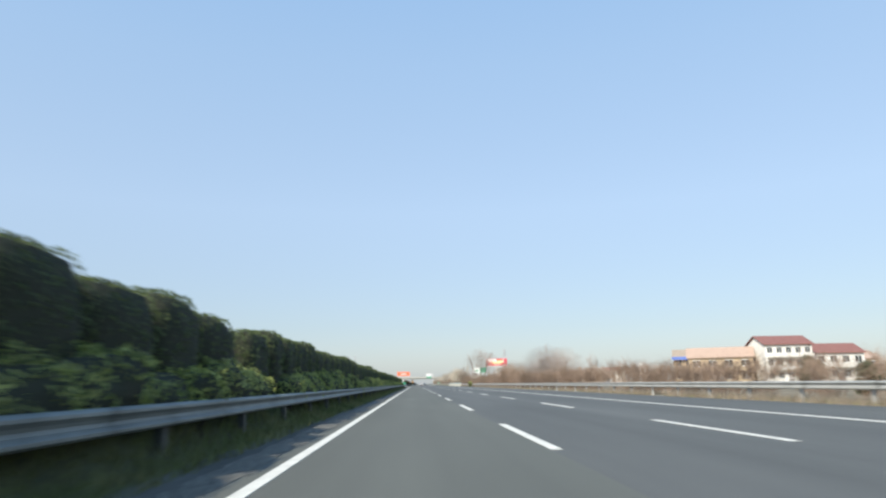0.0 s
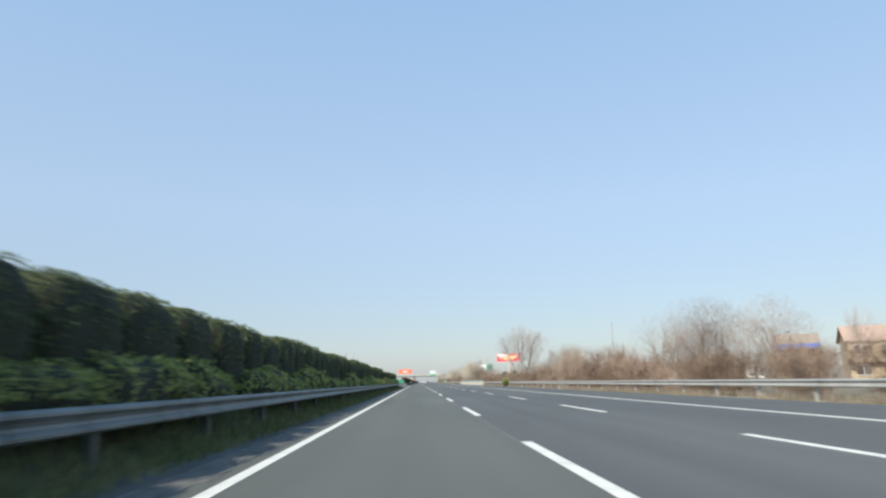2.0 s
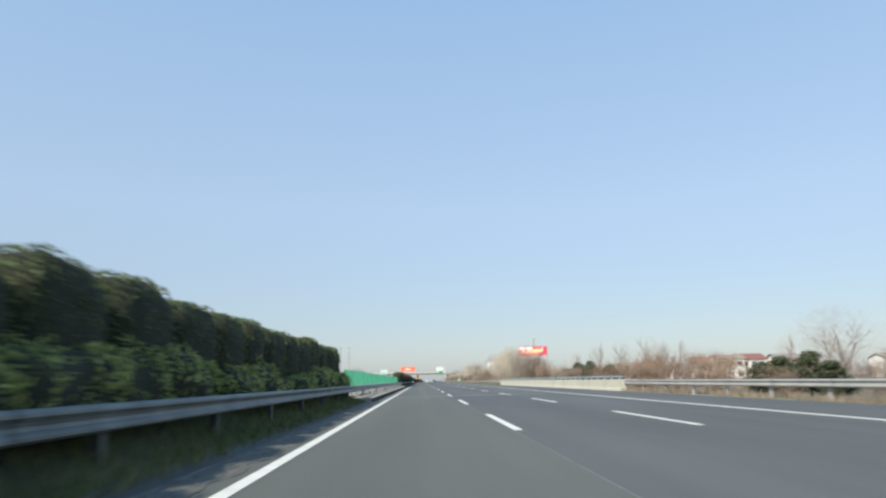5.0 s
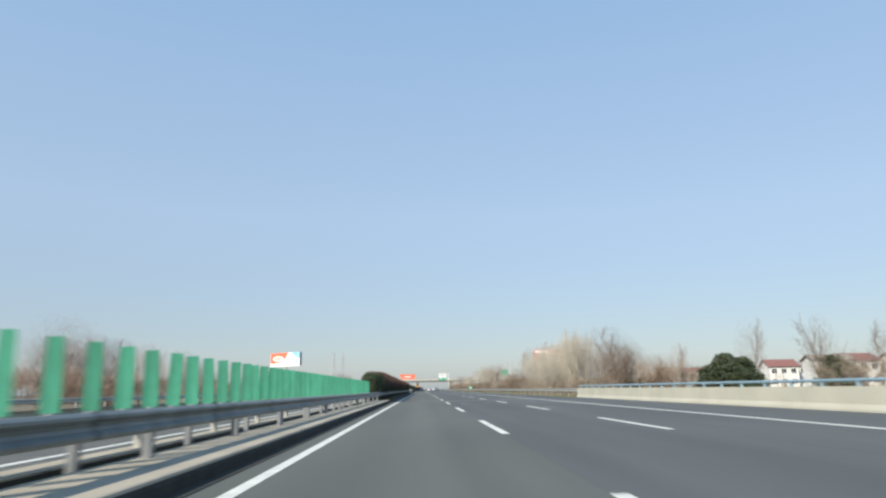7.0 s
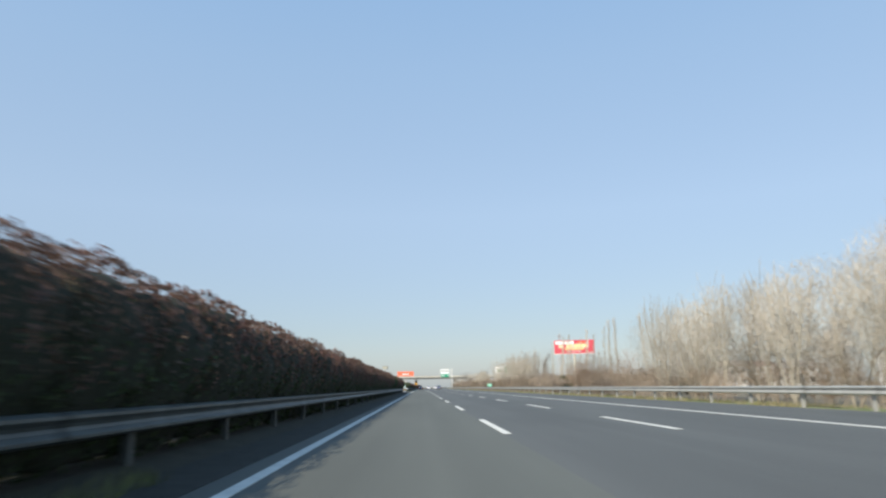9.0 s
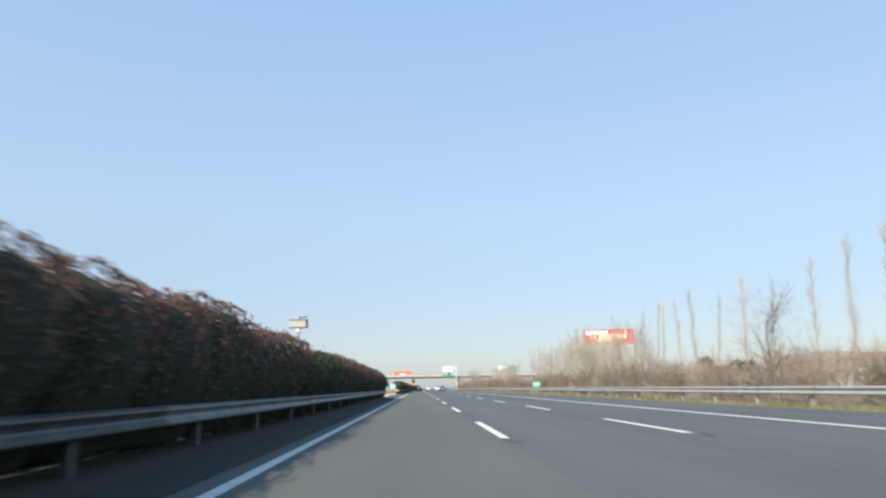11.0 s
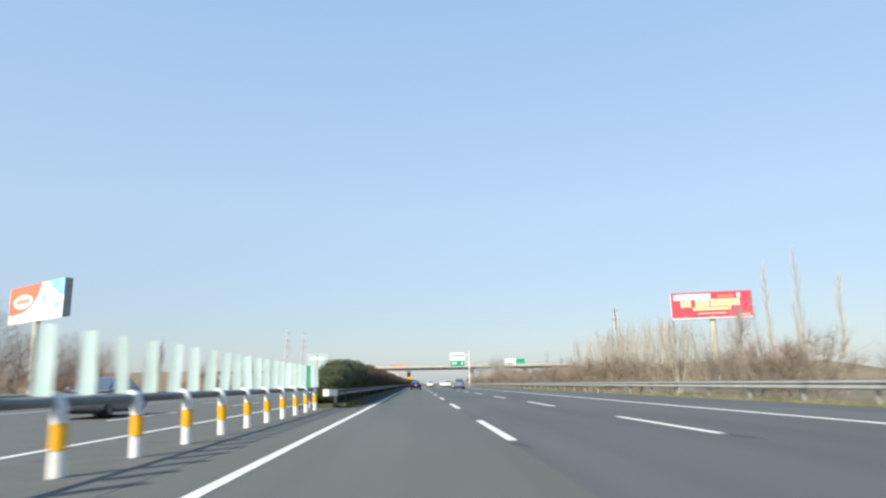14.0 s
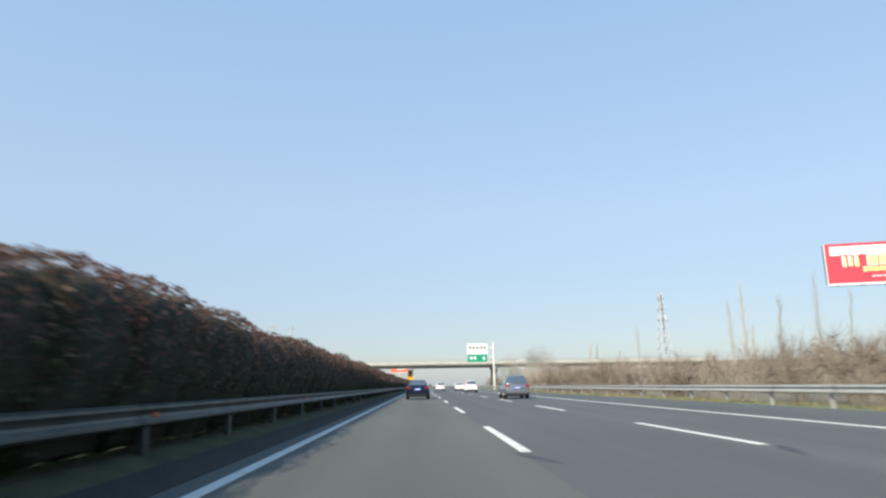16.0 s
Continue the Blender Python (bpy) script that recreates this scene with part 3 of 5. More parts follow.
def barrier_post():
    s = Soup()
    path = [(0.06, 0, 0.0), (0.05, 0, 0.3), (0.04, 0, 0.62), (0.03, 0, 0.8), (0.0, 0, 0.88), (-0.07, 0, 0.92), (-0.14, 0, 0.92)]
    s.tube(path, [0.09, 0.088, 0.088, 0.085, 0.08, 0.072, 0.06], 10)
    return s.mesh("post", M_WHITE, True)


BPOST = barrier_post()
s = Soup()
s.tube([(0.0525, 0, 0.31), (0.0435, 0, 0.61)], [0.095, 0.095], 12)
BBAND = s.mesh("band", M_YELLOW, True)
s = Soup()
s.tube([(0.0, 3.4, 0.86), (0.0, 25, 0.86), (0.0, 51.3, 0.86)], [0.062] * 3, 10)
part("top_rail", s.mesh("top_rail", M_RAIL_DARK, True), barrier, "grey weathered steel tube rail")
for k in range(22):
    p = part("post", BPOST, barrier, m=pose(0.05, 3.8 + 2.23 * k, 0))
    part("band", BBAND, p, "yellow reflective band")
for k in range(45):
    green = k in (12, 42) or 14 <= k <= 21
    part("panel", BLADE if green else BLADE_PALE, barrier, "green plastic panel" if green else "faded pale teal panel",
         m=pose(-0.02, 4.88 + 1.06 * k, 0.93, rng.normal(0, 1.5), rng.normal(0, 1.5), -14 + rng.normal(0, 5)))

# ---- planting on the median ----


def ellipsoid(u, half, power):
    r = (np.abs(u) ** power).sum(1) ** (-1 / power)
    p = u * r[:, None] * half
    n = np.sign(u) * np.abs(u) ** (power - 1) / half
    return p, n / (np.linalg.norm(n, axis=1)[:, None] + 1e-9)


def lumps(p, k, seed):
    return np.array([noise.noise((a * k + seed, b * k, c * k)) for a, b, c in p])


def shrub_meshes(seed, half, count, leaf, mats, power=4.0, red=None, lump=0.13, sprigs=0, flare=0.0, rag=0.09, fill=0.93, cuts=2, crest=0.2):
    """The outer leaves and a core coloured as inner shade, of a clipped shrub whose base is at z = 0."""
    rng = np.random.default_rng(seed)
    half = np.asarray(half, float)
    u = rng.normal(0, 1, (count, 3))
    top = int(count * crest)
    u[:top] = u[:top] * (1.1, 1.2, 0.4) + (0, 0, 1.1)
    u /= np.linalg.norm(u, axis=1)[:, None]
    p, n = ellipsoid(u, half, power)
    d = lumps(p, 1.9, seed) * lump * 1.6 + lumps(p, 5.0, seed + 9) * lump * 0.7
    p = p + n * (d + rng.uniform(-rag, rag * 0.4, count))[:, None]
    p[:, 2] += half[2]
    p[:, 0] *= 1 + flare * (np.clip((p[:, 2] - 0.8) / 0.5, 0, 1) - 0.5)
    keep = p[:, 2] > 0.12
    p, n = p[keep], n[keep]
    s = Soup()
    v, f = leaves(rng, p, n, leaf)
    if red is None:
        s.add(v, f)
    else:
        t = p[:, 2] / (2 * half[2])
        is_red = (t + rng.normal(0, 0.1, len(t)) + 0.25 * lumps(p, 1.3, seed + 4)) > red
        for k in (0, 1):
            sel = is_red == bool(k)
            vv = v.reshape(-1, 3, 3)[sel].reshape(-1, 3)
            s.add(vv, np.arange(len(vv)).reshape(-1, 3), k)
    for _ in range(sprigs):
        a = np.array([rng.uniform(-0.6, 0.6) * half[0], rng.uniform(-0.9, 0.9) * half[1], 2 * half[2] - 0.1])
        b = a + np.array([rng.normal(0, 0.1), rng.normal(0, 0.12), rng.uniform(0.06, 0.24)])
        s.tube([a, (a + b) / 2 + rng.normal(0, 0.02, 3), b], [0.006, 0.005, 0.003], 3, 1 if red is not None else 0)
        q = a + (b - a) * rng.uniform(0.2, 1.0, (14, 1)) + rng.normal(0, 0.035, (14, 3))
        v, f = leaves(rng, q, rng.normal(0, 1, (14, 3)), leaf * 0.9)
        s.add(v, f, 1 if red is not None else 0)
    foliage = s.mesh("foliage", mats)
    # solid core, dark in place of the shade behind the leaves
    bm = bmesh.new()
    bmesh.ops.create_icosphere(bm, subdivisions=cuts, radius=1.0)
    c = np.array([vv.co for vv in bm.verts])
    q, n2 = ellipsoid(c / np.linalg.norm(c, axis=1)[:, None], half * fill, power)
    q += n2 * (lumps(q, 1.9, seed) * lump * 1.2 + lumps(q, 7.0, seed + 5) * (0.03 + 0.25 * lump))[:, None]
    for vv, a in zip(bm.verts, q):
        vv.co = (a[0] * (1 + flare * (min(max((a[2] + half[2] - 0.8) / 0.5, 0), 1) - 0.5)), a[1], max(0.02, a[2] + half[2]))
    core = from_bm("twig_core", bm, M_SHADE_CORE, True)
    return foliage, core


def plant(kinds, x, y, z, rng, name, label, group, squash=0.06):
    fo, co = kinds[int(rng.integers(len(kinds)))]
    t = tagged(new(name), label, "shrub", group=group)
    t.matrix_basis = pose(x + cx(y), y, z, 0, 0, float(rng.choice([0, 180])) + rng.normal(0, 3)) @ Matrix.Diagonal((1 + rng.normal(0, squash * 0.5), 1 + rng.normal(0, squash * 0.5), 1 + rng.normal(0, squash), 1))
    part("foliage", fo, t)
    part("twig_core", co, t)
    return t


rng = np.random.default_rng(21)
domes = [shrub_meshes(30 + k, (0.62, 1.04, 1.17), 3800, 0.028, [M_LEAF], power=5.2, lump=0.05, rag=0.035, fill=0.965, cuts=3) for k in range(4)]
mounds = [shrub_meshes(40 + k, (0.42, 1.2, 0.43), 2100, 0.034, [M_LEAF_LIGHT], power=2.5, lump=0.2, rag=0.06) for k in range(4)]
# the row of shrubs is broken by a few gaps
row = []
for a, b in ((3.0, 25.6), (27.0, 51.6), (53.1, 74.2), (75.6, 140.2), (141.8, 147.5), (151.3, 158.9), (160.3, 205.6)):
    n = round((b - a) / 2.13)
    row += [a + 1.04 + (b - a - 2.08) * k / (n - 1) + (rng.normal(0, 0.09) if 0 < k < n - 1 else 0.0) for k in range(n)]
for y in row:
    plant(domes, -2.6, y, 0.12, rng, "clipped_shrub", "dark green clipped dome shrub on the planted median", "clipped median shrubs", 0.028)
s = Soup()
for k in range(9):
    q = np.array([rng.normal(0, 0.1), rng.uniform(-0.7, 0.7), -0.45])
    s.tube([q, q + (rng.normal(0, 0.06), rng.normal(0, 0.1), 0.35), q + (rng.normal(0, 0.1), rng.normal(0, 0.2), 0.75)], [0.02, 0.016, 0.01], 4)
STEMS = s.mesh("stem_clump", M_STEM)
y = 4.0
while y < 206.0:
    if rng.random() < 0.93:
        t = plant(mounds, -1.98 + rng.normal(0, 0.04), y, 0.5, rng, "low_shrub", "light green loose low shrub behind the guardrail", "low median shrubs", 0.17)
        part("stem_clump", STEMS, t)
    y += 1.85 + rng.normal(0, 0.2)

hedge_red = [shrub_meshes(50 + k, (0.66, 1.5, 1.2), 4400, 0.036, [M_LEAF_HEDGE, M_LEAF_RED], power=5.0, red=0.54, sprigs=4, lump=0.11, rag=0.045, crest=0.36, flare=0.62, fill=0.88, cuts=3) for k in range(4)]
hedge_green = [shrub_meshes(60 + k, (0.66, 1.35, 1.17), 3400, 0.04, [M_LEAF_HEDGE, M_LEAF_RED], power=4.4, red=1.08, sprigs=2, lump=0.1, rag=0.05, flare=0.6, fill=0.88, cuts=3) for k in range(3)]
# lighter leaves put sunlight into the colour of the first shrubs past the opening
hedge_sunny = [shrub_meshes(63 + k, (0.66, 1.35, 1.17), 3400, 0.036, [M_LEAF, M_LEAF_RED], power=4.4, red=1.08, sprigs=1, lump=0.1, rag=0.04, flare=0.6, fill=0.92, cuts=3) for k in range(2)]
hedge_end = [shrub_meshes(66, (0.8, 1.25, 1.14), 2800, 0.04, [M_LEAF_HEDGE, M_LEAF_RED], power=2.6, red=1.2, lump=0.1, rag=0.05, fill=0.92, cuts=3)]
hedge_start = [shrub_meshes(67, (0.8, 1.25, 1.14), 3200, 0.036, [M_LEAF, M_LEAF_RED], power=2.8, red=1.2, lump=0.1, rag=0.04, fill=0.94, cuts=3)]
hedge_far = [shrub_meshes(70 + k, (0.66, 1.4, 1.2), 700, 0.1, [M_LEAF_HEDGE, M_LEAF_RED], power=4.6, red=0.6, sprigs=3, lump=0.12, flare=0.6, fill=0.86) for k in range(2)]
HEDGE_G = "tall median hedge"
for a, b in ((285.0, 425.2), (476.8, 760.0)):
    y = a + 1.0
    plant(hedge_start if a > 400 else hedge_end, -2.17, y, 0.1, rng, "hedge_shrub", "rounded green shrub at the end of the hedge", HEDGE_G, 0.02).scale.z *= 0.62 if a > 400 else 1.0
    y += 1.4
    while y < b - 2.2:
        grow = 0.96 * min(1.0, 0.58 + 0.1 * (y - a), 0.905 + 0.005 * (y - a), 0.97) if a > 400 else (0.92 if y > 415.5 else 0.96)
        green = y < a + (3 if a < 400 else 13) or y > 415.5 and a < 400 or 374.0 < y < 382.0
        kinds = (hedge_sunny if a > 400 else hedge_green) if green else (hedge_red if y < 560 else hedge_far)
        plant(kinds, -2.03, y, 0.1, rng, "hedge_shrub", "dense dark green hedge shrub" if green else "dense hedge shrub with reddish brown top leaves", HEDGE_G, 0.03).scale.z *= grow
        y += 2.05
    if b < 440:
        plant(hedge_end, -2.17, b - 1.75, 0.1, rng, "hedge_shrub", "rounded green shrub at the end of the hedge", HEDGE_G, 0.02).scale.z *= 0.94

# ---- bare trees and brush ----


def spike(a, b, r):
    """A fine twig that runs out to a point."""
    d = b - a
    u = np.cross(d, (0.3 + 3 * a[1] % 1.0, 0.5, 0.81))
    u *= r / (np.linalg.norm(u) + 1e-9)
    return np.array([a + u, a - u, b]), [(0, 1, 2)]


def branch(s, rng, p, d, length, radius, level, spec):
    """One limb and all that grows from it; s holds the trunk with its limbs, and the twigs."""
    last = level >= spec["levels"]
    steps = 1 if last and level > 1 else (6, 4, 2, 1)[level]
    pts, rad = [p], [radius]
    seg = length / steps
    for k in range(steps):
        d = d + rng.normal(0, spec["wander"], 3) + np.array([0, 0, spec["rise"] if level else spec.get("up", 0.08)])
        d = d / np.linalg.norm(d)
        p = p + d * seg
        pts.append(p)
        rad.append(radius * (1 - (0.6 if level == 0 else 0.7) * (k + 1) / steps))
    if last and level > 1:
        s[1].add(*spike(pts[0], pts[-1], radius))
        return
    s[0 if level < 2 else 1].tube(pts, rad, (8, 5, 3, 3)[level])
    if last:
        return
    n = spec["kids"][level]
    for k in range(n):
        t = spec["start"][level] + (1 - spec["start"][level]) * (k + rng.uniform(0, 1)) / n
        i = min(int(t * steps), steps - 1)
        q = pts[i] + (pts[i + 1] - pts[i]) * (t * steps - i)
        axis = (pts[i + 1] - pts[i]) / seg
        side = np.cross(axis, rng.normal(0, 1, 3))
        side /= np.linalg.norm(side) + 1e-9
        a = radians(spec["angle"][level] * (1.25 - 0.5 * t) + rng.normal(0, 7))
        branch(s, rng, q, axis * math.cos(a) + side * math.sin(a), length * spec["ratio"][level] * rng.uniform(0.7, 1.15) * (spec.get("low", 1.1) - spec.get("fall", 0.4) * t),
               max((0.03, 0.02, 0.01, 0.0085)[level + 1] * spec.get("thin", 1.0), rad[i] * 0.5 if level < 1 else rad[i] * 0.4), level + 1, spec)


def tree_mesh(seed, height, spec, twig=None):
    s = Soup(), Soup()
    rng = np.random.default_rng(seed)
    for k in range(spec.get("stems", 1)):
        lean = rng.normal(0, spec.get("lean", 0.05), 3)
        if "leans" in spec:
            lean = np.array([*spec["leans"][k], 0.0])
        if "fan" in spec:
            az = 2 * math.pi * (k + rng.uniform(-0.2, 0.2)) / spec["stems"]
            lean = np.array([math.cos(az), math.sin(az), 0]) * spec["fan"] * rng.uniform(0.6, 1.2)
        branch(s, rng, np.array([rng.normal(0, 0.06), rng.normal(0, 0.06), -0.3]), np.array([lean[0], lean[1], 1.0]) / np.linalg.norm([lean[0], lean[1], 1.0]),
               height * spec.get("trunk", 0.8), spec["radius"] * height, 0, spec)
    if "cloud" in spec:
        n, cz, rx, rz_, ln = spec["cloud"]
        u = rng.normal(0, 1, (n, 3))
        u /= np.linalg.norm(u, axis=1)[:, None]
        wob = 1 + 0.3 * lumps(u, 1.6, seed) + 0.16 * lumps(u, 4.0, seed + 3)
        p = u * (wob * rng.uniform(0.1, 1.0, n) ** 0.45)[:, None] * np.array([rx, rx, rz_]) * height + (0, 0, cz * height)
        d = p - (0, 0, (cz - rz_) * height)
        d = d / np.linalg.norm(d, axis=1)[:, None] + rng.normal(0, 0.42, (n, 3))
        d *= (ln * rng.uniform(0.5, 1.4, n) / np.linalg.norm(d, axis=1))[:, None]
        for q, e in zip(p - d * 0.6, p + d * 0.4):
            s[1].add(*spike(q, e, spec.get("fine", 0.0065)))
    return s[0].mesh("trunk", M_BARK_PALE if twig is M_TWIG_PALE else M_BARK, True), s[1].mesh("crown", twig or M_TWIG)


SPREAD = dict(cloud=(1500, 0.62, 0.36, 0.34, 0.5), low=0.95, fall=0.15, levels=3, kids=(12, 10, 9), start=(0.36, 0.12, 0.03), angle=(48, 44, 46), ratio=(0.5, 0.46, 0.45), wander=0.08, rise=0.08, radius=0.0105, trunk=0.7)
UPRIGHT = dict(cloud=(1500, 0.6, 0.2, 0.38, 0.5), levels=3, kids=(13, 9, 9), start=(0.25, 0.12, 0.03), angle=(36, 38, 42), ratio=(0.4, 0.45, 0.45), wander=0.06, rise=0.09, radius=0.008, trunk=0.82)
POPLAR = dict(thin=0.5, levels=2, kids=(46, 26), start=(0.26, 0.05), angle=(22, 28), ratio=(0.15, 0.5), wander=0.007, rise=0.1, radius=0.003, trunk=0.97)
GNARL = dict(cloud=(900, 0.6, 0.42, 0.32, 0.4), levels=3, kids=(8, 8, 9), start=(0.3, 0.2, 0.1), angle=(52, 44, 42), ratio=(0.7, 0.55, 0.5), wander=0.14, rise=0.02, radius=0.016, trunk=0.6, stems=2, lean=0.3)
WILLOW = dict(cloud=(5600, 0.55, 0.44, 0.42, 0.5), fan=0.3, levels=3, kids=(9, 9, 9), start=(0.12, 0.06, 0.03), angle=(44, 38, 36), ratio=(0.6, 0.48, 0.5), wander=0.1, rise=0.06, radius=0.009, trunk=0.6, stems=3, lean=0.25)

upright = [tree_mesh(100 + k, 8.0, UPRIGHT) for k in range(4)]
sapling = [tree_mesh(105 + k, 8.0, dict(UPRIGHT, cloud=(1600, 0.58, 0.17, 0.4, 0.5)), M_TWIG_PALE) for k in range(4)]
spread = [tree_mesh(110 + k, 7.5, SPREAD) for k in range(3)]
poplar = [tree_mesh(120 + k, 11.0, POPLAR, M_TWIG_PALE) for k in range(3)]
COPPICE = dict(fan=0.24, stems=6, levels=2, kids=(8, 6), start=(0.3, 0.1), angle=(24, 30), ratio=(0.26, 0.45), wander=0.025, rise=0.12, radius=0.0055, trunk=0.95, thin=0.8, cloud=(1100, 0.66, 0.32, 0.33, 0.5))
coppice = [tree_mesh(160 + k, 6.6, COPPICE, M_TWIG_PALE) for k in range(3)]
gnarl = [tree_mesh(130 + k, 4.5, GNARL) for k in range(2)]
willow = [tree_mesh(140 + k, 8.0, WILLOW) for k in range(2)]
willow_tan = [tree_mesh(147 + k, 8.0, dict(WILLOW, fine=0.009), M_TWIG_PALE) for k in range(2)]
willow_brown = [tree_mesh(152, 8.0, dict(WILLOW, fine=0.0075), M_BRUSH_RED)]
willow_russet = [tree_mesh(153, 8.0, dict(WILLOW, fine=0.0115), M_BRUSH_RED)]
willow_far = [tree_mesh(144, 8.0, dict(WILLOW, fine=0.016), M_TWIG_PALE)]


def tree(kinds, x, y, scale, rng, label, group="bare roadside trees", z=-0.2):
    trunk, crown = kinds[int(rng.integers(len(kinds)))]
    t = tagged(new("bare_tree"), label, "tree", group=group)
    part("trunk", trunk, t)
    part("crown", crown, t)
    t.matrix_basis = pose(x, y, z, 0, 0, float(rng.uniform(0, 360))) @ Matrix.Diagonal((scale, scale, scale * rng.uniform(0.92, 1.08), 1))
    return t


rng = np.random.default_rng(33)
BIG = dict(cloud=(8500, 0.69, 0.43, 0.31, 0.55), fine=0.005, levels=3, kids=(10, 11, 9), start=(0.42, 0.15, 0.05), angle=(36, 38, 38), radius=0.0075, stems=5, leans=((-0.46, 0.06), (-0.14, -0.12), (0.04, 0.05), (0.22, -0.1), (0.36, 0.16)), up=0.035, rise=0.07,
           wander=0.05, ratio=(0.34, 0.46, 0.46), trunk=0.86, low=1.05, fall=0.35, thin=0.7)
tree([tree_mesh(203, 9.4, BIG)], 18.4, 182.3, 1.0, rng, "large leafless spreading tree behind the guardrail").rotation_euler = (0, 0, 0)
UPR = "slender leafless tree with pale twigs"
SPR = "leafless tree with spreading brown twigs"
POP = "tall narrow leafless poplar"
for x, y, k, sc, lab in ((20.6, 187.0, gnarl, 1.0, "crooked leafless small tree"), (22.5, 184.5, gnarl, 0.9, "crooked leafless small tree"), (27.0, 200.0, upright, 0.85, UPR),
                         (22.0, 306.5, spread, 1.2, SPR), (18.9, 384.5, spread, 0.92, SPR), (28.0, 498.0, upright, 0.95, UPR), (30.0, 503.5, upright, 0.9, UPR)):
    tree(k, x, y, sc, rng, lab)
for y0, y1, step, x0, x1, kinds, s0, s1, lab in (
        (96, 122, 6.0, 22, 33, upright, 0.5, 0.7, UPR), (138, 170, 6.0, 24, 34, spread, 0.5, 0.8, SPR), (176, 214, 4.5, 26, 42, upright, 0.6, 0.95, UPR),
        (318, 352, 8.0, 25, 36, upright, 0.75, 1.0, UPR), (322, 352, 8.0, 24, 36, spread, 0.7, 1.0, SPR), (262, 298, 5.5, 30, 55, upright, 0.7, 1.0, UPR),
        (350, 384, 8.0, 26, 40, spread, 0.6, 0.9, SPR),
        (414, 456, 1.7, 19.5, 27, sapling, 0.62, 0.95, "slender leafless sapling with pale tan twigs"), (417, 456, 3.4, 20, 25, coppice, 0.95, 1.2, "pale leafless saplings in a many-stemmed clump"), (600, 688, 5.0, 24, 44, spread, 0.5, 0.9, SPR)):
    y = float(y0)
    while y < y1:
        tree(kinds, float(rng.uniform(x0, x1)) + cx(y), y, float(rng.uniform(s0, s1)), rng, lab)
        y += step * float(rng.uniform(0.7, 1.3))
for y in (381, 394, 398.5, 404, 409, 413.5, 419.5, 424, 429, 434, 439, 459, 469, 475.5, 483, 491, 496, 501, 556, 562.5, 571):
    tree(poplar, 32 + float(rng.normal(0, 0.3)), y, float(rng.uniform(0.93, 1.03) if y < 445 else rng.uniform(0.72, 0.98)), rng, POP, "row of poplars")
for k in range(12):
    tree(poplar, float(rng.uniform(48, 78)), 520.0 + 18 * k + float(rng.normal(0, 3)), float(rng.uniform(1.0, 1.5)), rng, POP, "far poplars")
for x, y, sc in ((23.3, 126.5, 0.95), (25.8, 129.5, 0.92), (24.5, 137.0, 0.9), (26.6, 122.5, 0.86), (29.0, 141.0, 0.85), (23.4, 150.0, 0.66), (25.5, 157.0, 0.72), (23.5, 171.0, 0.76), (24.2, 177.0, 0.9), (26.8, 181.5, 0.86), (27.0, 213.0, 0.75), (21.6, 317.0, 1.0), (22.6, 324.0, 1.08), (23.0, 334.0, 1.05), (22.0, 341.0, 1.0), (22.5, 347.0, 1.0), (22.0, 370.0, 0.66), (23.4, 366.5, 0.6), (20.8, 372.5, 0.56), (23.5, 293.0, 0.54), (22.5, 300.5, 0.84), (24.0, 304.5, 0.72), (25.5, 641, 1.14), (27.5, 655, 0.95), (22.5, 630, 0.6), (20.6, 645, 0.95), (26.5, 736, 0.62), (28.5, 742, 0.6)):
    tree(willow_russet if 360 < y < 380 else willow_brown if 290 < y < 305 or 142 < y < 182 else willow_tan if 490 < y < 600 or 310 < y < 350 else willow if y < 600 else willow_far, x, y, sc, rng, "leafless round willow with fine tan twigs")
for k in range(11):
    tree(coppice, 19.4 + float(rng.uniform(0, 2.4)), 311.0 + 3.1 * k + float(rng.normal(0, 0.6)), float(rng.uniform(1.0, 1.2)), rng, "pale leafless saplings in a many-stemmed clump")
for k in range(15):
    tree(coppice, 19.6 + float(rng.uniform(0, 2.6)), 489.0 + 2.1 * k + float(rng.normal(0, 0.5)), float(rng.uniform(0.74, 0.96)), rng, "pale leafless saplings in a many-stemmed clump")
for y0, n, step in ((286.0, 17, 2.9), (478.0, 15, 2.9)):
    for k in range(n):
        tree((willow, upright, spread)[k % 3], float(rng.uniform(-33, -25)), y0 + step * k + float(rng.normal(0, 0.8)), float(rng.uniform(0.78, 1.02)) - 0.012 * k, rng, SPR, "trees beyond the opposite carriageway")
for k in range(14):
    tree(spread if k % 2 else upright, float(rng.uniform(-42, -25)), 255.0 + 7.8 * k, float(rng.uniform(0.6, 0.95)), rng, SPR, "trees beyond the opposite carriageway")
for k in range(14):
    tree(spread if k % 2 else upright, float(rng.uniform(-38, -25)), 520.0 + 4.6 * k, float(rng.uniform(0.55, 0.9)), rng, SPR, "trees beyond the opposite carriageway")


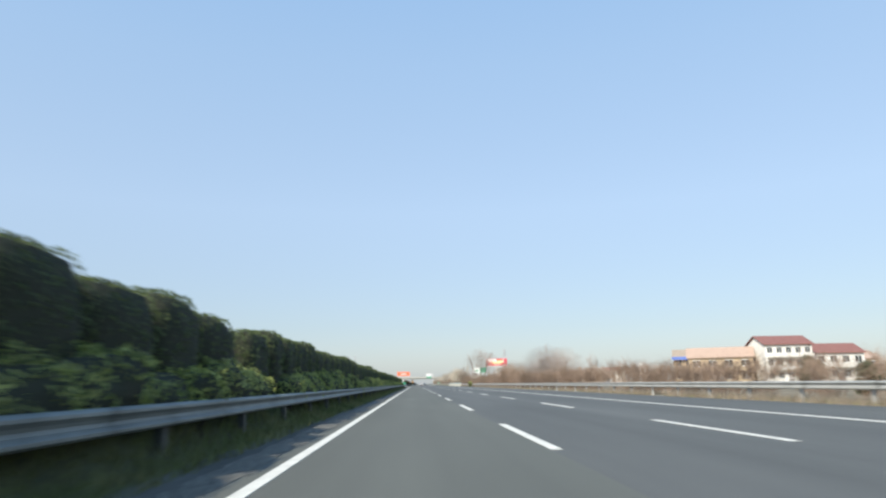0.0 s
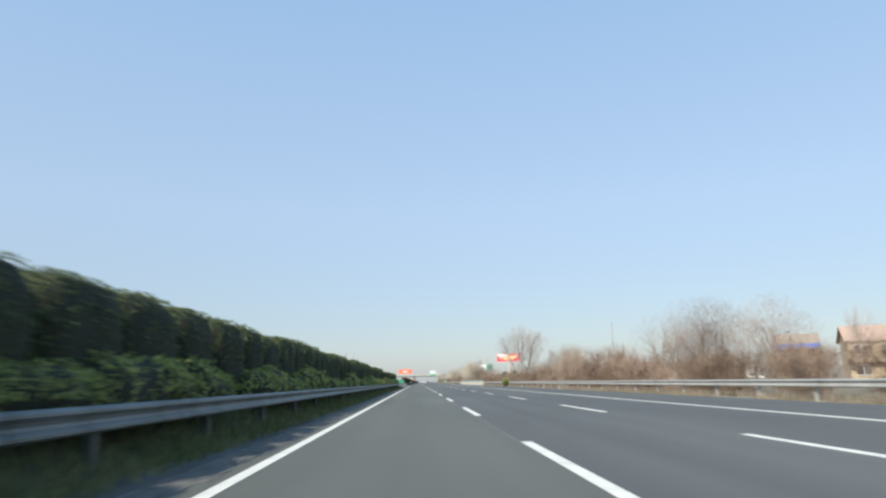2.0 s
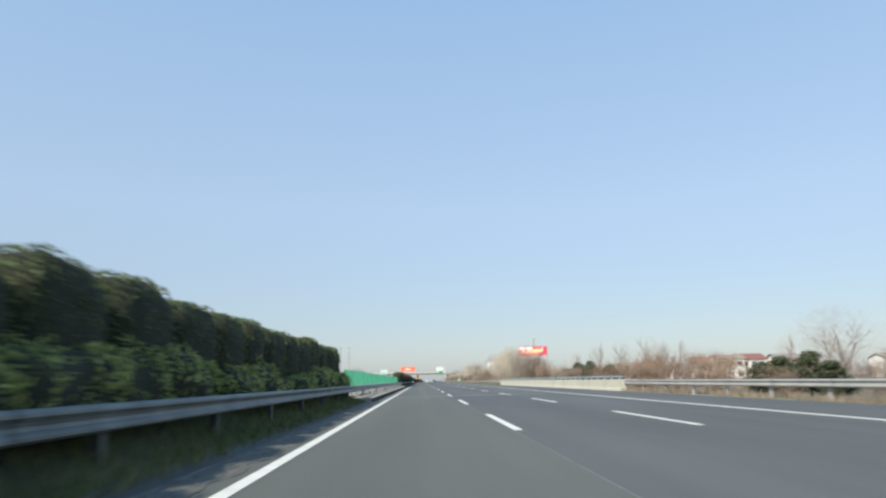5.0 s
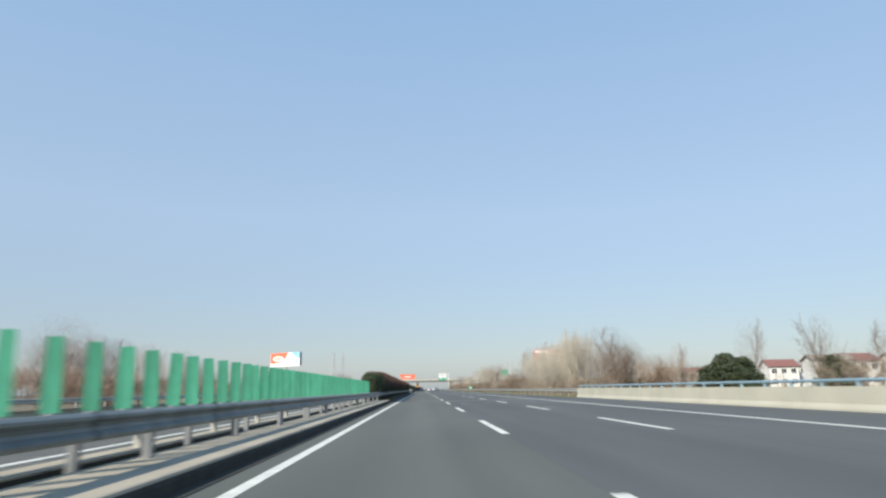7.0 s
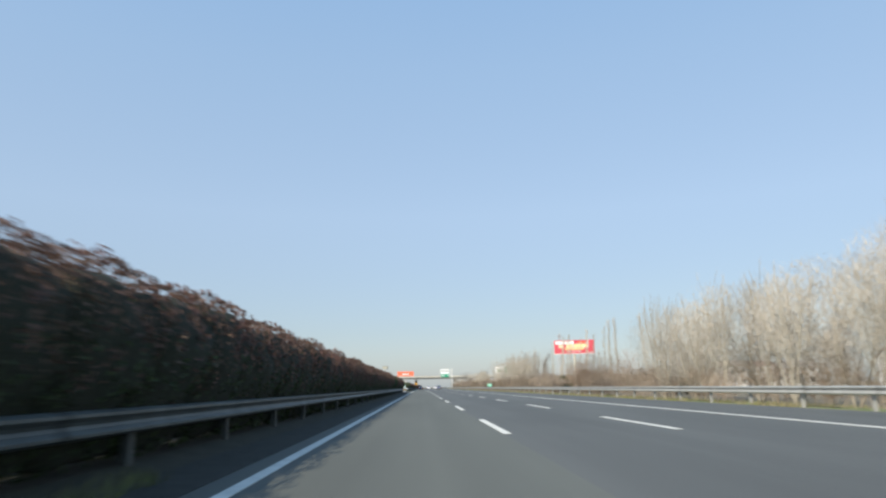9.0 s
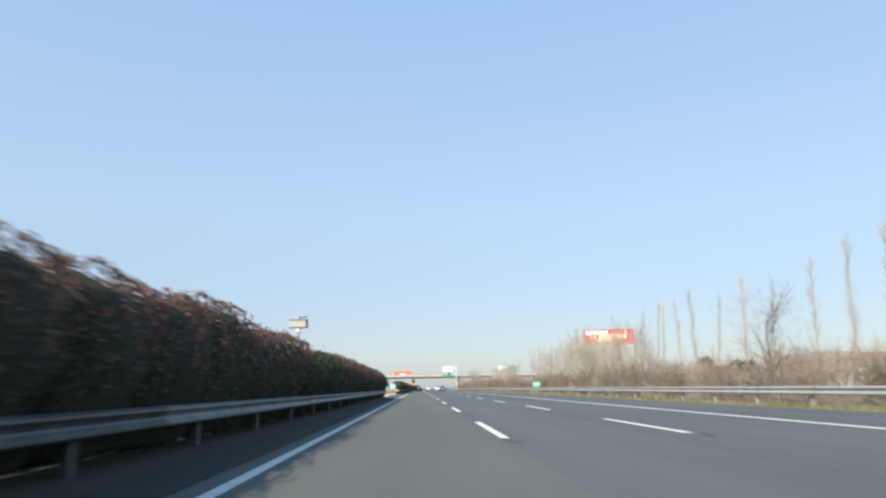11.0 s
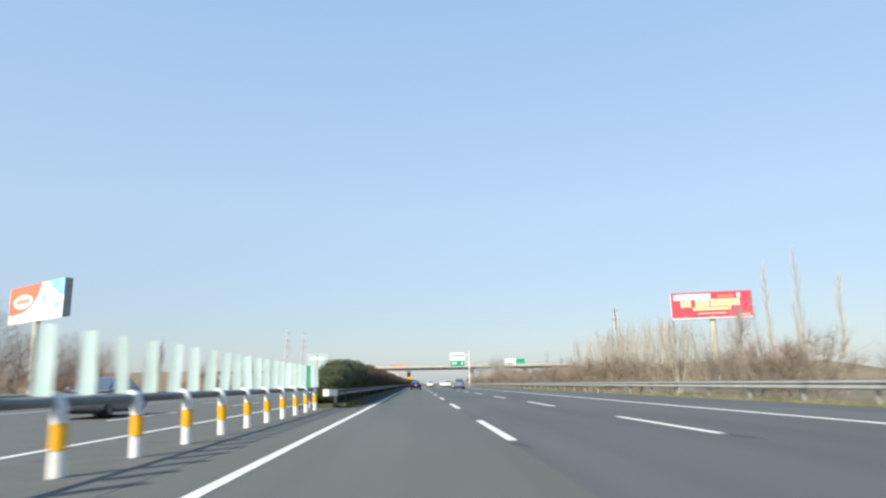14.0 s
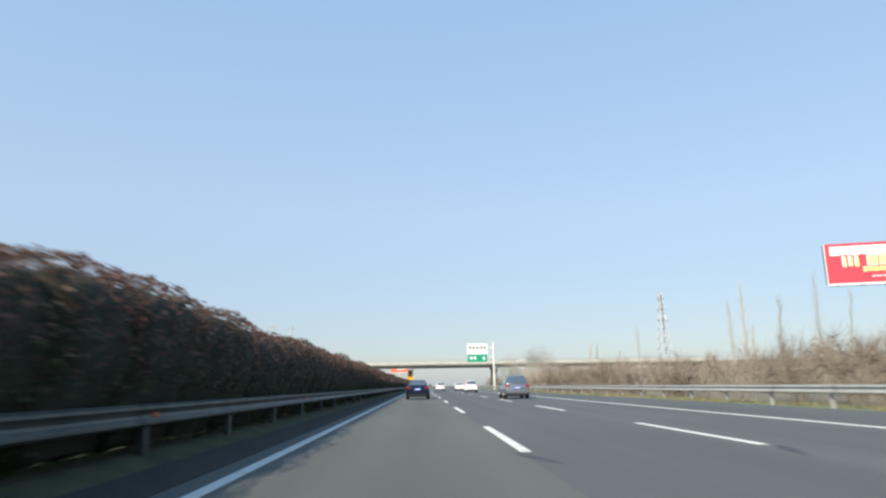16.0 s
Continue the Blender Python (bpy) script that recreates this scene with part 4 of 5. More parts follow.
def brush_mesh(seed, h, stems, twigs, material):
    s = Soup()
    rng = np.random.default_rng(seed)
    for k in range(stems):
        a = rng.uniform(0, 2 * np.pi)
        b = np.array([math.cos(a), math.sin(a), 0]) * rng.uniform(0, 0.5)
        out = np.array([math.cos(a), math.sin(a), 0]) * rng.uniform(0.15, 0.75)
        hh = h * rng.uniform(0.55, 1.0)
        p = [b, b + out * 0.35 + (0, 0, hh * 0.45), b + out + (0, 0, hh)]
        s.tube(p, [0.008, 0.005, 0.0025], 3)
        for j in range(twigs):
            t = rng.uniform(0.25, 1.0)
            q = p[1] + (p[2] - p[1]) * t if t > 0.45 else p[0] + (p[1] - p[0]) * t * 2
            e = q + rng.normal(0, 0.22, 3) + (0, 0, h * rng.uniform(0.03, 0.16))
            s.add(*spike(q, e, 0.0052))
    return s.mesh("branches", material)


brush = [brush_mesh(300 + k, 2.0, 26, 44, M_BRUSH) for k in range(4)]
brush_red = [brush_mesh(310 + k, 2.0, 26, 44, M_BRUSH_RED) for k in range(4)]


DRY = "dry brown leafless roadside brush"
far_brush = Soup()


def bush(x, y, sc, rng, back=False):
    """A dry shrub; those of the back rows are joined into one thicket."""
    data = (brush_red if y < 250 or x < 0 else brush)[int(rng.integers(4))]
    m = pose(x, y, -0.15, 0, 0, float(rng.uniform(0, 360))) @ Matrix.Diagonal((sc * 1.25, sc * 1.25, sc * rng.uniform(0.8, 1.15), 1))
    if not back:
        tagged(new("dry_shrub", data), DRY, "shrub", group="dry roadside shrubs").matrix_basis = m
        return
    co = np.empty(len(data.vertices) * 3)
    data.vertices.foreach_get("co", co)
    mm = np.array(m)
    v = co.reshape(-1, 3) @ mm[:3, :3].T + mm[:3, 3]
    far_brush.add(v, [tuple(p.vertices) for p in data.polygons if len(p.vertices) == 3], 1 if y < 250 or x < 0 else 0)


for y0, y1, n, s0, s1 in ((26, 44, 12, 0.8, 1.0), (44, 60, 14, 1.0, 1.15), (60, 114, 50, 1.1, 1.3), (114, 180, 40, 0.9, 1.5), (112, 146, 26, 1.0, 1.25), (184, 216, 18, 0.7, 1.1), (296, 352, 24, 0.9, 1.3), (352, 400, 32, 1.0, 1.35), (400, 440, 30, 1.0, 1.5), (216, 262, 26, 0.95, 1.25),
                          (440, 500, 36, 1.1, 1.5), (500, 600, 66, 1.3, 1.7), (600, 690, 20, 1.1, 1.6)):
    for k in range(n):
        y = y0 + (y1 - y0) * (k + float(rng.uniform(0, 1))) / n
        off = float(rng.gamma(1.4, 1.9))
        bush(18.4 + off + cx(y), y, float(rng.uniform(s0, s1)), rng, off > 2.9 or y > 600)
for y0, y1, n in ((222, 264, 20), (294, 314, 16), (354, 422, 46)):
    for k in range(n):
        bush(float(rng.uniform(23, 33)), y0 + (y1 - y0) * (k + float(rng.uniform(0, 1))) / n, float(rng.uniform(1.25, 1.65)), rng, True)
for k in range(82):
    y = float(rng.uniform(200, 290)) if k < 12 else 285 + 4.0 * (k - 12) + float(rng.normal(0, 1))
    bush(float(-22.5 - rng.gamma(1.6, 2.2)), y, float(rng.uniform(0.8, 1.4)), rng, True)
for k in range(46):
    bush(float(rng.uniform(-27, -21.6)), 264.0 + 1.8 * k + float(rng.normal(0, 0.6)) if k < 30 else 470.0 + 2.6 * (k - 30), float(rng.uniform(1.1, 1.6)), rng, True)
tagged(new("thicket", far_brush.mesh("thicket", [M_BRUSH, M_BRUSH_RED])), "brown leafless thicket behind the roadside shrubs", "brush", kind="stuff")

# ---- evergreen shrubs and trees ----


def evergreen_meshes(seed, blobs):
    """A tree of several leafy boughs round a core coloured as inner shade, with an uneven outline."""
    rng = np.random.default_rng(seed)
    s = Soup()
    bm = bmesh.new()
    for k in range(blobs):
        t = (k + 0.5) / blobs
        a, rr = k * 2.4 + rng.uniform(0, 1), 0.95 * math.sqrt(1 - t) * rng.uniform(0.6, 1.1)
        c = np.array([math.cos(a) * rr, math.sin(a) * rr, 0.8 + 3.0 * t])
        half = np.array([0.95, 0.95, 0.75]) * rng.uniform(0.6, 1.05) * (1.1 - 0.45 * t)
        u = rng.normal(0, 1, (330, 3))
        u /= np.linalg.norm(u, axis=1)[:, None]
        p = u * half * (rng.uniform(0.75, 1.12, 330) + 0.3 * lumps(u, 2.2, seed + k))[:, None] + c
        s.add(*leaves(rng, p, u, 0.1, 1.0))
        r = bmesh.ops.create_icosphere(bm, subdivisions=1, radius=1.0)
        for vv in r["verts"]:
            vv.co = Vector(np.array(vv.co) * half * 0.78 + c)
    s.tube([(0, 0, -0.2), (0, 0, 1.0), (0, 0, 2.6)], [0.12, 0.1, 0.05], 6)
    return s.mesh("crown", [M_LEAF_DARK]), from_bm("twig_core", bm, M_SHADE_CORE, True)


ever = [evergreen_meshes(80 + k, 9) for k in range(4)]
for x, y, sc in ((20.5, 240, 0.5), (22.0, 245, 0.58), (20.8, 250, 0.54), (22.5, 255, 0.6), (24.5, 254, 0.62), (21.2, 262, 0.58), (24.0, 267, 0.66), (20.3, 203, 0.5), (21.3, 206.5, 0.54), (21.8, 210, 0.56), (22.4, 213.5, 0.55), (26.0, 384, 0.64), (27.5, 389, 0.66), (25.0, 401, 0.62), (26.5, 395, 0.56), (24.5, 378, 0.5), (27.0, 408, 0.7), (26.5, 303, 0.5), (28.5, 306, 0.56), (27.5, 309.5, 0.52), (29.5, 312, 0.6), (28, 316, 0.5), (27, 290, 0.72), (29.5, 289.5, 0.85), (31.5, 292.5, 0.92), (25, 284.5, 0.66), (33, 296, 0.9), (28, 289, 0.8), (30, 294, 0.9), (32, 299, 0.95), (27, 284, 0.6), (34.5, 303, 1.0), (25, 217, 0.5), (27, 222, 0.55), (23.5, 213, 0.42),
                 (33.5, 372, 0.8), (37, 380, 0.9), (36, 388, 0.8), (40, 396, 0.9), (30, 366, 0.6), (28.5, 454, 0.8), (30.5, 459, 0.9), (29.5, 465, 0.85), (32, 470, 0.9), (37, 424, 0.85), (35.5, 431, 1.0), (24, 44, 0.45), (48, 88, 0.8), (52, 96, 0.9), (-27, 480, 0.6), (-29, 300, 0.7), (21.0, 160, 0.5), (22.2, 163.5, 0.45)):
    fo, co = ever[int(rng.integers(4))]
    t = tagged(new("evergreen_tree"), "dark green leafy evergreen among bare trees", "tree", group="evergreens")
    t.matrix_basis = pose(x, y, -0.2, 0, 0, float(rng.uniform(0, 360))) @ Matrix.Diagonal((sc * 1.35, sc * 1.35, sc * rng.uniform(0.85, 1.1), 1))
    part("crown", fo, t)
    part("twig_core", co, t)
fo, co = shrub_meshes(91, (0.55, 0.55, 0.68), 1300, 0.055, [M_LEAF_LIGHT], power=1.9, lump=0.4, sprigs=8)
t = tagged(new("evergreen_bush"), "bright yellow-green leafy bush in front of the guardrail", "bush")
t.matrix_basis = pose(15.45, 180.7, 0.0) @ Matrix.Diagonal((0.85, 0.85, 0.95, 1))
part("foliage", fo, t)
part("twig_core", co, t)


# ---- grass ----


def grass(name, n, area, h0, h1, seed, material):
    """Blades as narrow bent strips; area gives x, y and the ground's height."""
    rng = np.random.default_rng(seed)
    p = area(rng, n)
    a = rng.uniform(0, 2 * np.pi, n)
    side = np.stack([np.cos(a), np.sin(a), 0 * a], 1) * rng.uniform(0.006, 0.014, n)[:, None]
    lean = np.stack([rng.normal(0, 0.35, n), rng.normal(0, 0.35, n), np.ones(n)], 1)
    tip = p + lean * rng.uniform(h0, h1, n)[:, None]
    v = np.stack([p - side, p + side, tip], 1).reshape(-1, 3)
    return tagged(new(name, mesh(name, v, np.arange(3 * n).reshape(-1, 3), material)), kind="stuff")


def verge_right(rng, n, split=0.85):
    y = np.where(rng.random(n) < split, rng.uniform(294, 600, n), rng.uniform(0, 220, n))
    x = 15.62 + np.abs(rng.normal(0, 1.0, n))
    k = np.array([noise.noise((a * 0.6, b * 0.25, 7)) for a, b in zip(x, y)])
    sel = k > -0.25
    x, y = x[sel], y[sel]
    x, y = np.resize(x, n), np.resize(y, n)
    return np.stack([x + rng.normal(0, 0.03, n), y + rng.normal(0, 0.03, n), np.where(x < 17.2, 0.05, -0.02 - 0.1 * (x - 17.2))], 1)


def verge_median(rng, n):
    y = np.where(rng.random(n) < 0.88, rng.uniform(0, 206, n), np.where(rng.random(n) < 0.5, rng.uniform(285, 300, n), rng.uniform(475.6, 484, n)))
    x = rng.uniform(-1.35, -0.8, n) - np.abs(rng.normal(0, 0.1, n))
    return np.stack([x, y, 0.05 + 0 * x], 1)


tagged(grass("verge_grass", 60000, verge_right, 0.06, 0.24, 5, M_GRASS), "short green and straw coloured verge grass", "grass")
tagged(grass("dry_grass", 50000, lambda r, n: verge_right(r, n, 0.2), 0.1, 0.42, 6, M_GRASS_DRY), "dry straw coloured grass under the guardrail", "grass")
def bank_median(rng, n):
    x = rng.uniform(-2.0, -1.1, n)
    return np.stack([x, rng.uniform(0, 206, n), np.interp(x, (-2.0, -1.68, -1.45, -1.1), (0.5, 0.3, 0.14, 0.06)) - 0.01], 1)


tagged(grass("bank_grass", 42000, bank_median, 0.08, 0.26, 12, M_GRASS_MEDIAN), "dark green grass on the bank under the median guardrail", "grass")
tagged(grass("median_grass", 30000, verge_median, 0.05, 0.2, 8, M_GRASS_MEDIAN), "short green grass along the median kerb", "grass")

# ---- houses ----


def house(name, x, y, w, d, eave, ridge, wall_m, roof_m, floors, bays, label, turn=0.0, balcony=False, z=-0.3):
    """A gabled house whose front faces -y; x, y is the left front corner."""
    t = tagged(new(name), label, "house", group="roadside houses")
    t.matrix_basis = pose(x, y, z, 0, 0, turn)
    part("wall", boxes("wall", wall_m, (0, w, 0, d, 0, eave)), t)
    o = 0.5
    v = [(-o, -o, eave - 0.15), (w + o, -o, eave - 0.15), (w + o, d / 2, ridge), (-o, d / 2, ridge), (-o, d + o, eave - 0.15), (w + o, d + o, eave - 0.15)]
    v += [(a, b, c + 0.2) for a, b, c in v]
    f = [(0, 3, 2, 1), (3, 4, 5, 2), (6, 7, 8, 9), (9, 8, 11, 10), (0, 1, 7, 6), (4, 10, 11, 5), (0, 6, 9, 3), (3, 9, 10, 4), (1, 2, 8, 7), (2, 5, 11, 8)]
    part("roof", mesh("roof", v, f, roof_m), t)
    g = [(0.02, 0.02, eave - 0.1), (0.02, d - 0.02, eave - 0.1), (0.02, d / 2, ridge - 0.05), (w - 0.02, 0.02, eave - 0.1), (w - 0.02, d - 0.02, eave - 0.1), (w - 0.02, d / 2, ridge - 0.05)]
    part("gable", mesh("gable", g, [(0, 2, 1), (3, 4, 5), (0, 3, 5, 2), (1, 2, 5, 4)], wall_m), t)
    fh = eave / floors
    ww, wh = w / bays * 0.5, fh * 0.45
    pane = boxes("window", M_WINDOW, (-ww / 2, ww / 2, -0.03, 0.05, 0, wh))
    fr = boxes("window_frame", M_SIGN_WHITE, (-ww / 2 - 0.08, ww / 2 + 0.08, -0.07, 0.02, -0.1, 0.0), (-ww / 2 - 0.08, ww / 2 + 0.08, -0.07, 0.02, wh, wh + 0.1), (-0.04, 0.04, -0.06, 0.0, 0, wh))
    for a in range(floors):
        for b in range(bays):
            m = pose(w * (b + 0.5) / bays, 0, fh * a + fh * 0.32)
            p = part("window", pane, t, m=m)
            part("window_frame", fr, p)
        if balcony and a:
            part("balcony", boxes("balcony", wall_m, (0.3, w - 0.3, -1.2, -0.01, fh * a - 0.15, fh * a), (0.3, w - 0.3, -1.2, -1.08, fh * a, fh * a + 0.85)), t)
    part("door", boxes("door", M_ROOF_GREY, (w * 0.44, w * 0.56, -0.05, 0.03, 0, 2.2)), t)
    return t


house("village_house", 89.5, 177, 12.2, 9, 9.4, 11.6, M_WALL, M_ROOF, 3, 5, "three storey white house with a dark red roof", balcony=True)
house("village_house", 104.0, 180, 13.0, 9, 7.2, 9.6, M_WALL, M_ROOF, 2, 4, "two storey white house with a dark red roof", balcony=True)
house("village_house", 73.5, 186, 15.5, 7, 6.6, 9.1, M_WALL_BUFF, M_ROOF_ORANGE, 2, 4, "buff house with a faded orange tiled roof", turn=-24, balcony=True)
house("village_house", 91.4, 242, 9.6, 3.5, 8.6, 11.1, M_WALL_BUFF, M_ROOF_BROWN, 2, 3, "buff house with a brown roof and a blue sheet canopy", turn=-27)
part("canopy", boxes("canopy", M_ROOF_BLUE, (-0.5, 10.1, -1.4, -0.01, 7.7, 8.75)), bpy.data.objects["village_house.003"], "blue sheet metal canopy")
house("village_house", 120.0, 196, 12.0, 9, 6.0, 8.2, M_WALL_BUFF, M_ROOF_ORANGE, 2, 4, "buff house with a faded orange tiled roof")
rng = np.random.default_rng(55)
for k, (fx, fy) in enumerate(((103.5, 403), (114.0, 406), (124.5, 402), (165.0, 405), (117.0, 452), (128.5, 455), (104.0, 520), (115.5, 523), (128.0, 519))):
    house("village_house", fx, fy, float(rng.uniform(8.6, 9.8)), 8, float(rng.uniform(6.5, 7.1)), float(rng.uniform(8.2, 9.0)),
          M_WALL, (M_ROOF_BROWN, M_ROOF, M_ROOF_GREY)[k % 3], 2, 3, "distant white two storey village house with a tiled roof", turn=float(rng.uniform(-12, 4)))

# ---- billboards ----


def billboard(x, y, turn, w, h, z0, face_m, label, prints, column=0.55, back=M_STEEL_DARK):
    """A flat poster on a steel box and one column; prints are (material, x0, x1, z0, z1) in parts of the face."""
    t = tagged(new("billboard"), label, "billboard")
    t.matrix_basis = pose(x, y, 0, 0, 0, turn)
    part("case", boxes("case", back, (-w / 2, w / 2, 0.05, 1.3, z0, z0 + h)), t)
    part("poster", boxes("poster", face_m, (-w / 2, w / 2, 0.0, 0.046, z0, z0 + h)), t)
    part("trim", boxes("trim", M_WHITE, (-w / 2 - 0.12, w / 2 + 0.12, -0.06, 0.05, z0 - 0.3, z0 - 0.004), (-w / 2 - 0.16, -w / 2 - 0.004, -0.06, 0.05, z0, z0 + h)), t)
    for k, (m, a0, a1, b0, b1) in enumerate(prints):
        part("print", boxes("print", m, (-w / 2 + a0 * w, -w / 2 + a1 * w, -0.02 - 0.001 * k, -0.004, z0 + b0 * h, z0 + b1 * h)), t)
    s = Soup()
    s.tube([(0, 0.6, -0.4), (0, 0.6, z0 / 2), (0, 0.6, z0 + 0.3)], [column] * 3, 14)
    part("column", s.mesh("column", M_CONC, True), t)
    return t


def bars(m, a0, a1, b0, b1, n, gap=0.25):
    """n block-shaped characters that cannot be read."""
    w = (a1 - a0) / n
    return [(m, a0 + w * k, a0 + w * (k + 1 - gap), b0 + (0.012 if k % 2 else 0), b1) for k in range(n)]


red_prints = (bars(M_SIGN_WHITE, 0.035, 0.5, 0.7, 0.93, 6, 0.06) + bars(M_SIGN_WHITE, 0.12, 0.26, 0.42, 0.68, 3, 0.5) + bars(M_POSTER_YELLOW, 0.13, 0.27, 0.4, 0.66, 3, 0.5)
              + bars(M_SIGN_WHITE, 0.305, 0.485, 0.42, 0.69, 2, 0.1) + bars(M_POSTER_YELLOW, 0.31, 0.48, 0.44, 0.67, 2, 0.14) + bars(M_SIGN_WHITE, 0.495, 0.855, 0.43, 0.7, 4, 0.08)
              + bars(M_POSTER_YELLOW, 0.5, 0.85, 0.45, 0.68, 4, 0.12) + bars(M_POSTER_YELLOW, 0.27, 0.74, 0.27, 0.4, 12, 0.12) + [(M_POSTER_ORANGE, 0.58, 0.78, 0.73, 0.87), (M_SIGN_WHITE, 0.82, 0.86, 0.74, 0.92)]
              + bars(M_SIGN_WHITE, 0.33, 0.68, 0.13, 0.17, 16, 0.3) + bars(M_SIGN_WHITE, 0.82, 0.97, 0.05, 0.1, 6, 0.2) + bars(M_POSTER_ORANGE, 0.6, 0.76, 0.77, 0.83, 5, 0.3))
billboard(73.5, 602.8, -15.4, 18.4, 6.15, 15.35, M_RED, "large red advertising billboard with white and yellow print on one column", red_prints, 0.7)
board = bpy.data.objects["billboard"]
part("catwalk", boxes("catwalk", M_STEEL_DARK, (-9.2, 9.2, -0.5, -0.08, 14.86, 14.94)), board, "grey steel catwalk below the poster")
for k in range(6):
    part("floodlight", boxes("floodlight", M_STEEL_DARK, (-8.6 + 3.4 * k, -8.1 + 3.4 * k, -1.1, -0.8, 14.75, 14.95), (-8.38 + 3.4 * k, -8.32 + 3.4 * k, -0.82, -0.45, 14.88, 14.93)), board, "small dark floodlight")
blue_board = billboard(-64.9, 564.5, -39.3, 21.6, 6.4, 13.2, M_SIGN_WHITE, "orange, white and blue advertising billboard beyond the opposite carriageway", [], 0.6)


def poster_shape(material, outline, lift):
    """A printed area of the poster, given by its outline in parts of the face."""
    v = [(-10.8 + 21.6 * a, -0.004 - lift, 13.2 + 6.4 * b) for a, b in outline]
    n = len(v)
    v += [(x, 0.0, z) for x, y, z in v]
    part("print", mesh("print", v, [tuple(range(n))] + [(i, (i + 1) % n, n + (i + 1) % n, n + i) for i in range(n)], material), blue_board)


oval = [(math.cos(k * math.pi / 8), math.sin(k * math.pi / 8)) for k in range(16)]
poster_shape(M_POSTER_ORANGE, [(0.0, 0.24), (0.1, 0.2), (0.3, 0.26), (0.44, 0.4), (0.55, 0.68), (0.6, 1.0), (0.0, 1.0)], 0.01)
poster_shape(M_SIGN_WHITE, [(0.26 + 0.19 * c, 0.56 + 0.2 * d) for c, d in oval], 0.016)
poster_shape(M_POSTER_BLUE, [(1.0, 0.55), (1.0, 1.0), (0.72, 1.0), (0.76, 0.82), (0.85, 0.74), (0.9, 0.6)], 0.01)
poster_shape(M_POSTER_BLUE, [(0.66 + 0.045 * c, 0.5 + 0.17 * d) for c, d in oval], 0.01)
poster_shape(M_POSTER_BLUE, [(0.88 + 0.06 * c, 0.3 + 0.1 * d) for c, d in oval], 0.01)
for m, a0, a1, b0, b1 in bars(M_POSTER_ORANGE, 0.14, 0.4, 0.5, 0.64, 4, 0.2):
    poster_shape(m, [(a0, b0), (a1, b0), (a1, b1), (a0, b1)], 0.022)
# lighter print colour stands for its red paled by haze
billboard(-18.0, 1200.0, 4.0, 22.0, 7.0, 15.0, M_POSTER_ORANGE, "distant red advertising billboard", [(M_SIGN_WHITE, 0.3, 0.7, 0.4, 0.6)], 0.9)
billboard(122.0, 1265.0, -10.0, 24.0, 9.0, 19.5, M_SIGN_WHITE, "distant white and green billboard", [(M_SIGN_GREEN, 0.55, 1.0, 0.0, 1.0), (M_SIGN_GREEN, 0.08, 0.4, 0.2, 0.5)], 0.9)

# ---- road signs ----
gantry = tagged(new("overhead_sign"), "white and green overhead direction sign on a white cantilever post", "road sign")
gantry.matrix_basis = pose(cx(663), 663, 0)
s = Soup()
s.tube([(18.4, 0, -0.3), (18.4, 0, 5.5), (18.4, 0, 10.9)], [0.24, 0.22, 0.19], 12)
part("post", s.mesh("post", M_WHITE, True), gantry)
for z in (7.4, 9.6):
    s = Soup()
    s.tube([(18.4, 0, z), (15, 0, z), (12.2, 0, z)], [0.12, 0.11, 0.1], 10)
    part("arm", s.mesh("arm", M_WHITE, True), gantry)
part("board", boxes("board", M_SIGN_WHITE, (12.2, 16.9, -0.25, -0.15, 8.05, 10.5)), gantry, "white sign board")
part("board", boxes("board", M_SIGN_GREEN, (12.3, 16.8, -0.26, -0.15, 6.3, 8.03)), gantry, "green sign board")
for k in range(5):
    part("print", boxes("print", M_ROOF_GREY, (12.6 + 0.85 * k, 13.2 + 0.85 * k, -0.265, -0.252, 9.2, 9.9)), gantry)
for k in range(2):
    part("print", boxes("print", M_SIGN_WHITE, (12.8 + 0.9 * k, 13.4 + 0.9 * k, -0.275, -0.262, 6.9, 7.5)), gantry)
part("print", boxes("print", M_SIGN_WHITE, (15.8, 16.3, -0.275, -0.262, 6.8, 7.5)), gantry)


def small_sign(x, y, z0, z1, w, label, shape=0.0, board=M_SIGN_GREEN, pole_r=0.035):
    t = tagged(new("road_sign"), label, "road sign")
    t.matrix_basis = pose(x, y, 0)
    v = [(-w / 2, 0, z1), (w / 2, 0, z1), (w / 2, 0, z0 + shape), (w / 4, 0, z0), (-w / 4, 0, z0), (-w / 2, 0, z0 + shape)]
    v = [(a, -0.05, c) for a, b, c in v] + [(a, -0.02, c) for a, b, c in v]
    f = [(0, 1, 2, 3, 4, 5), (11, 10, 9, 8, 7, 6)] + [(i, i + 6, (i + 1) % 6 + 6, (i + 1) % 6) for i in range(6)]
    part("board", mesh("board", v, f, board), t)
    part("print", boxes("print", M_SIGN_WHITE, (-w * 0.32, w * 0.32, -0.058, -0.052, z0 + (z1 - z0) * 0.55, z0 + (z1 - z0) * 0.72)), t)
    s = Soup()
    s.tube([(0, 0, -0.3), (0, 0, z0), (0, 0, z1 - 0.05)], [pole_r] * 3, 8)
    part("post", s.mesh("post", M_STEEL, True), t)
    return t


small_sign(16.7, 437.4, 0.9, 1.52, 0.98, "small faded green kilometre sign with a white band", 0.22, M_SIGN_FADED)
small_sign(-22.0, 610.0, 5.4, 8.6, 5.0, "pale green direction sign beyond the opposite carriageway", 0.0, M_PALE_PANEL, 0.12)

# white pillar among the village gardens
t = tagged(new("pillar"), "slim white painted pillar with a wider head near the village houses", "pillar")
t.matrix_basis = pose(72.0, 219.6, 0)
s = Soup()
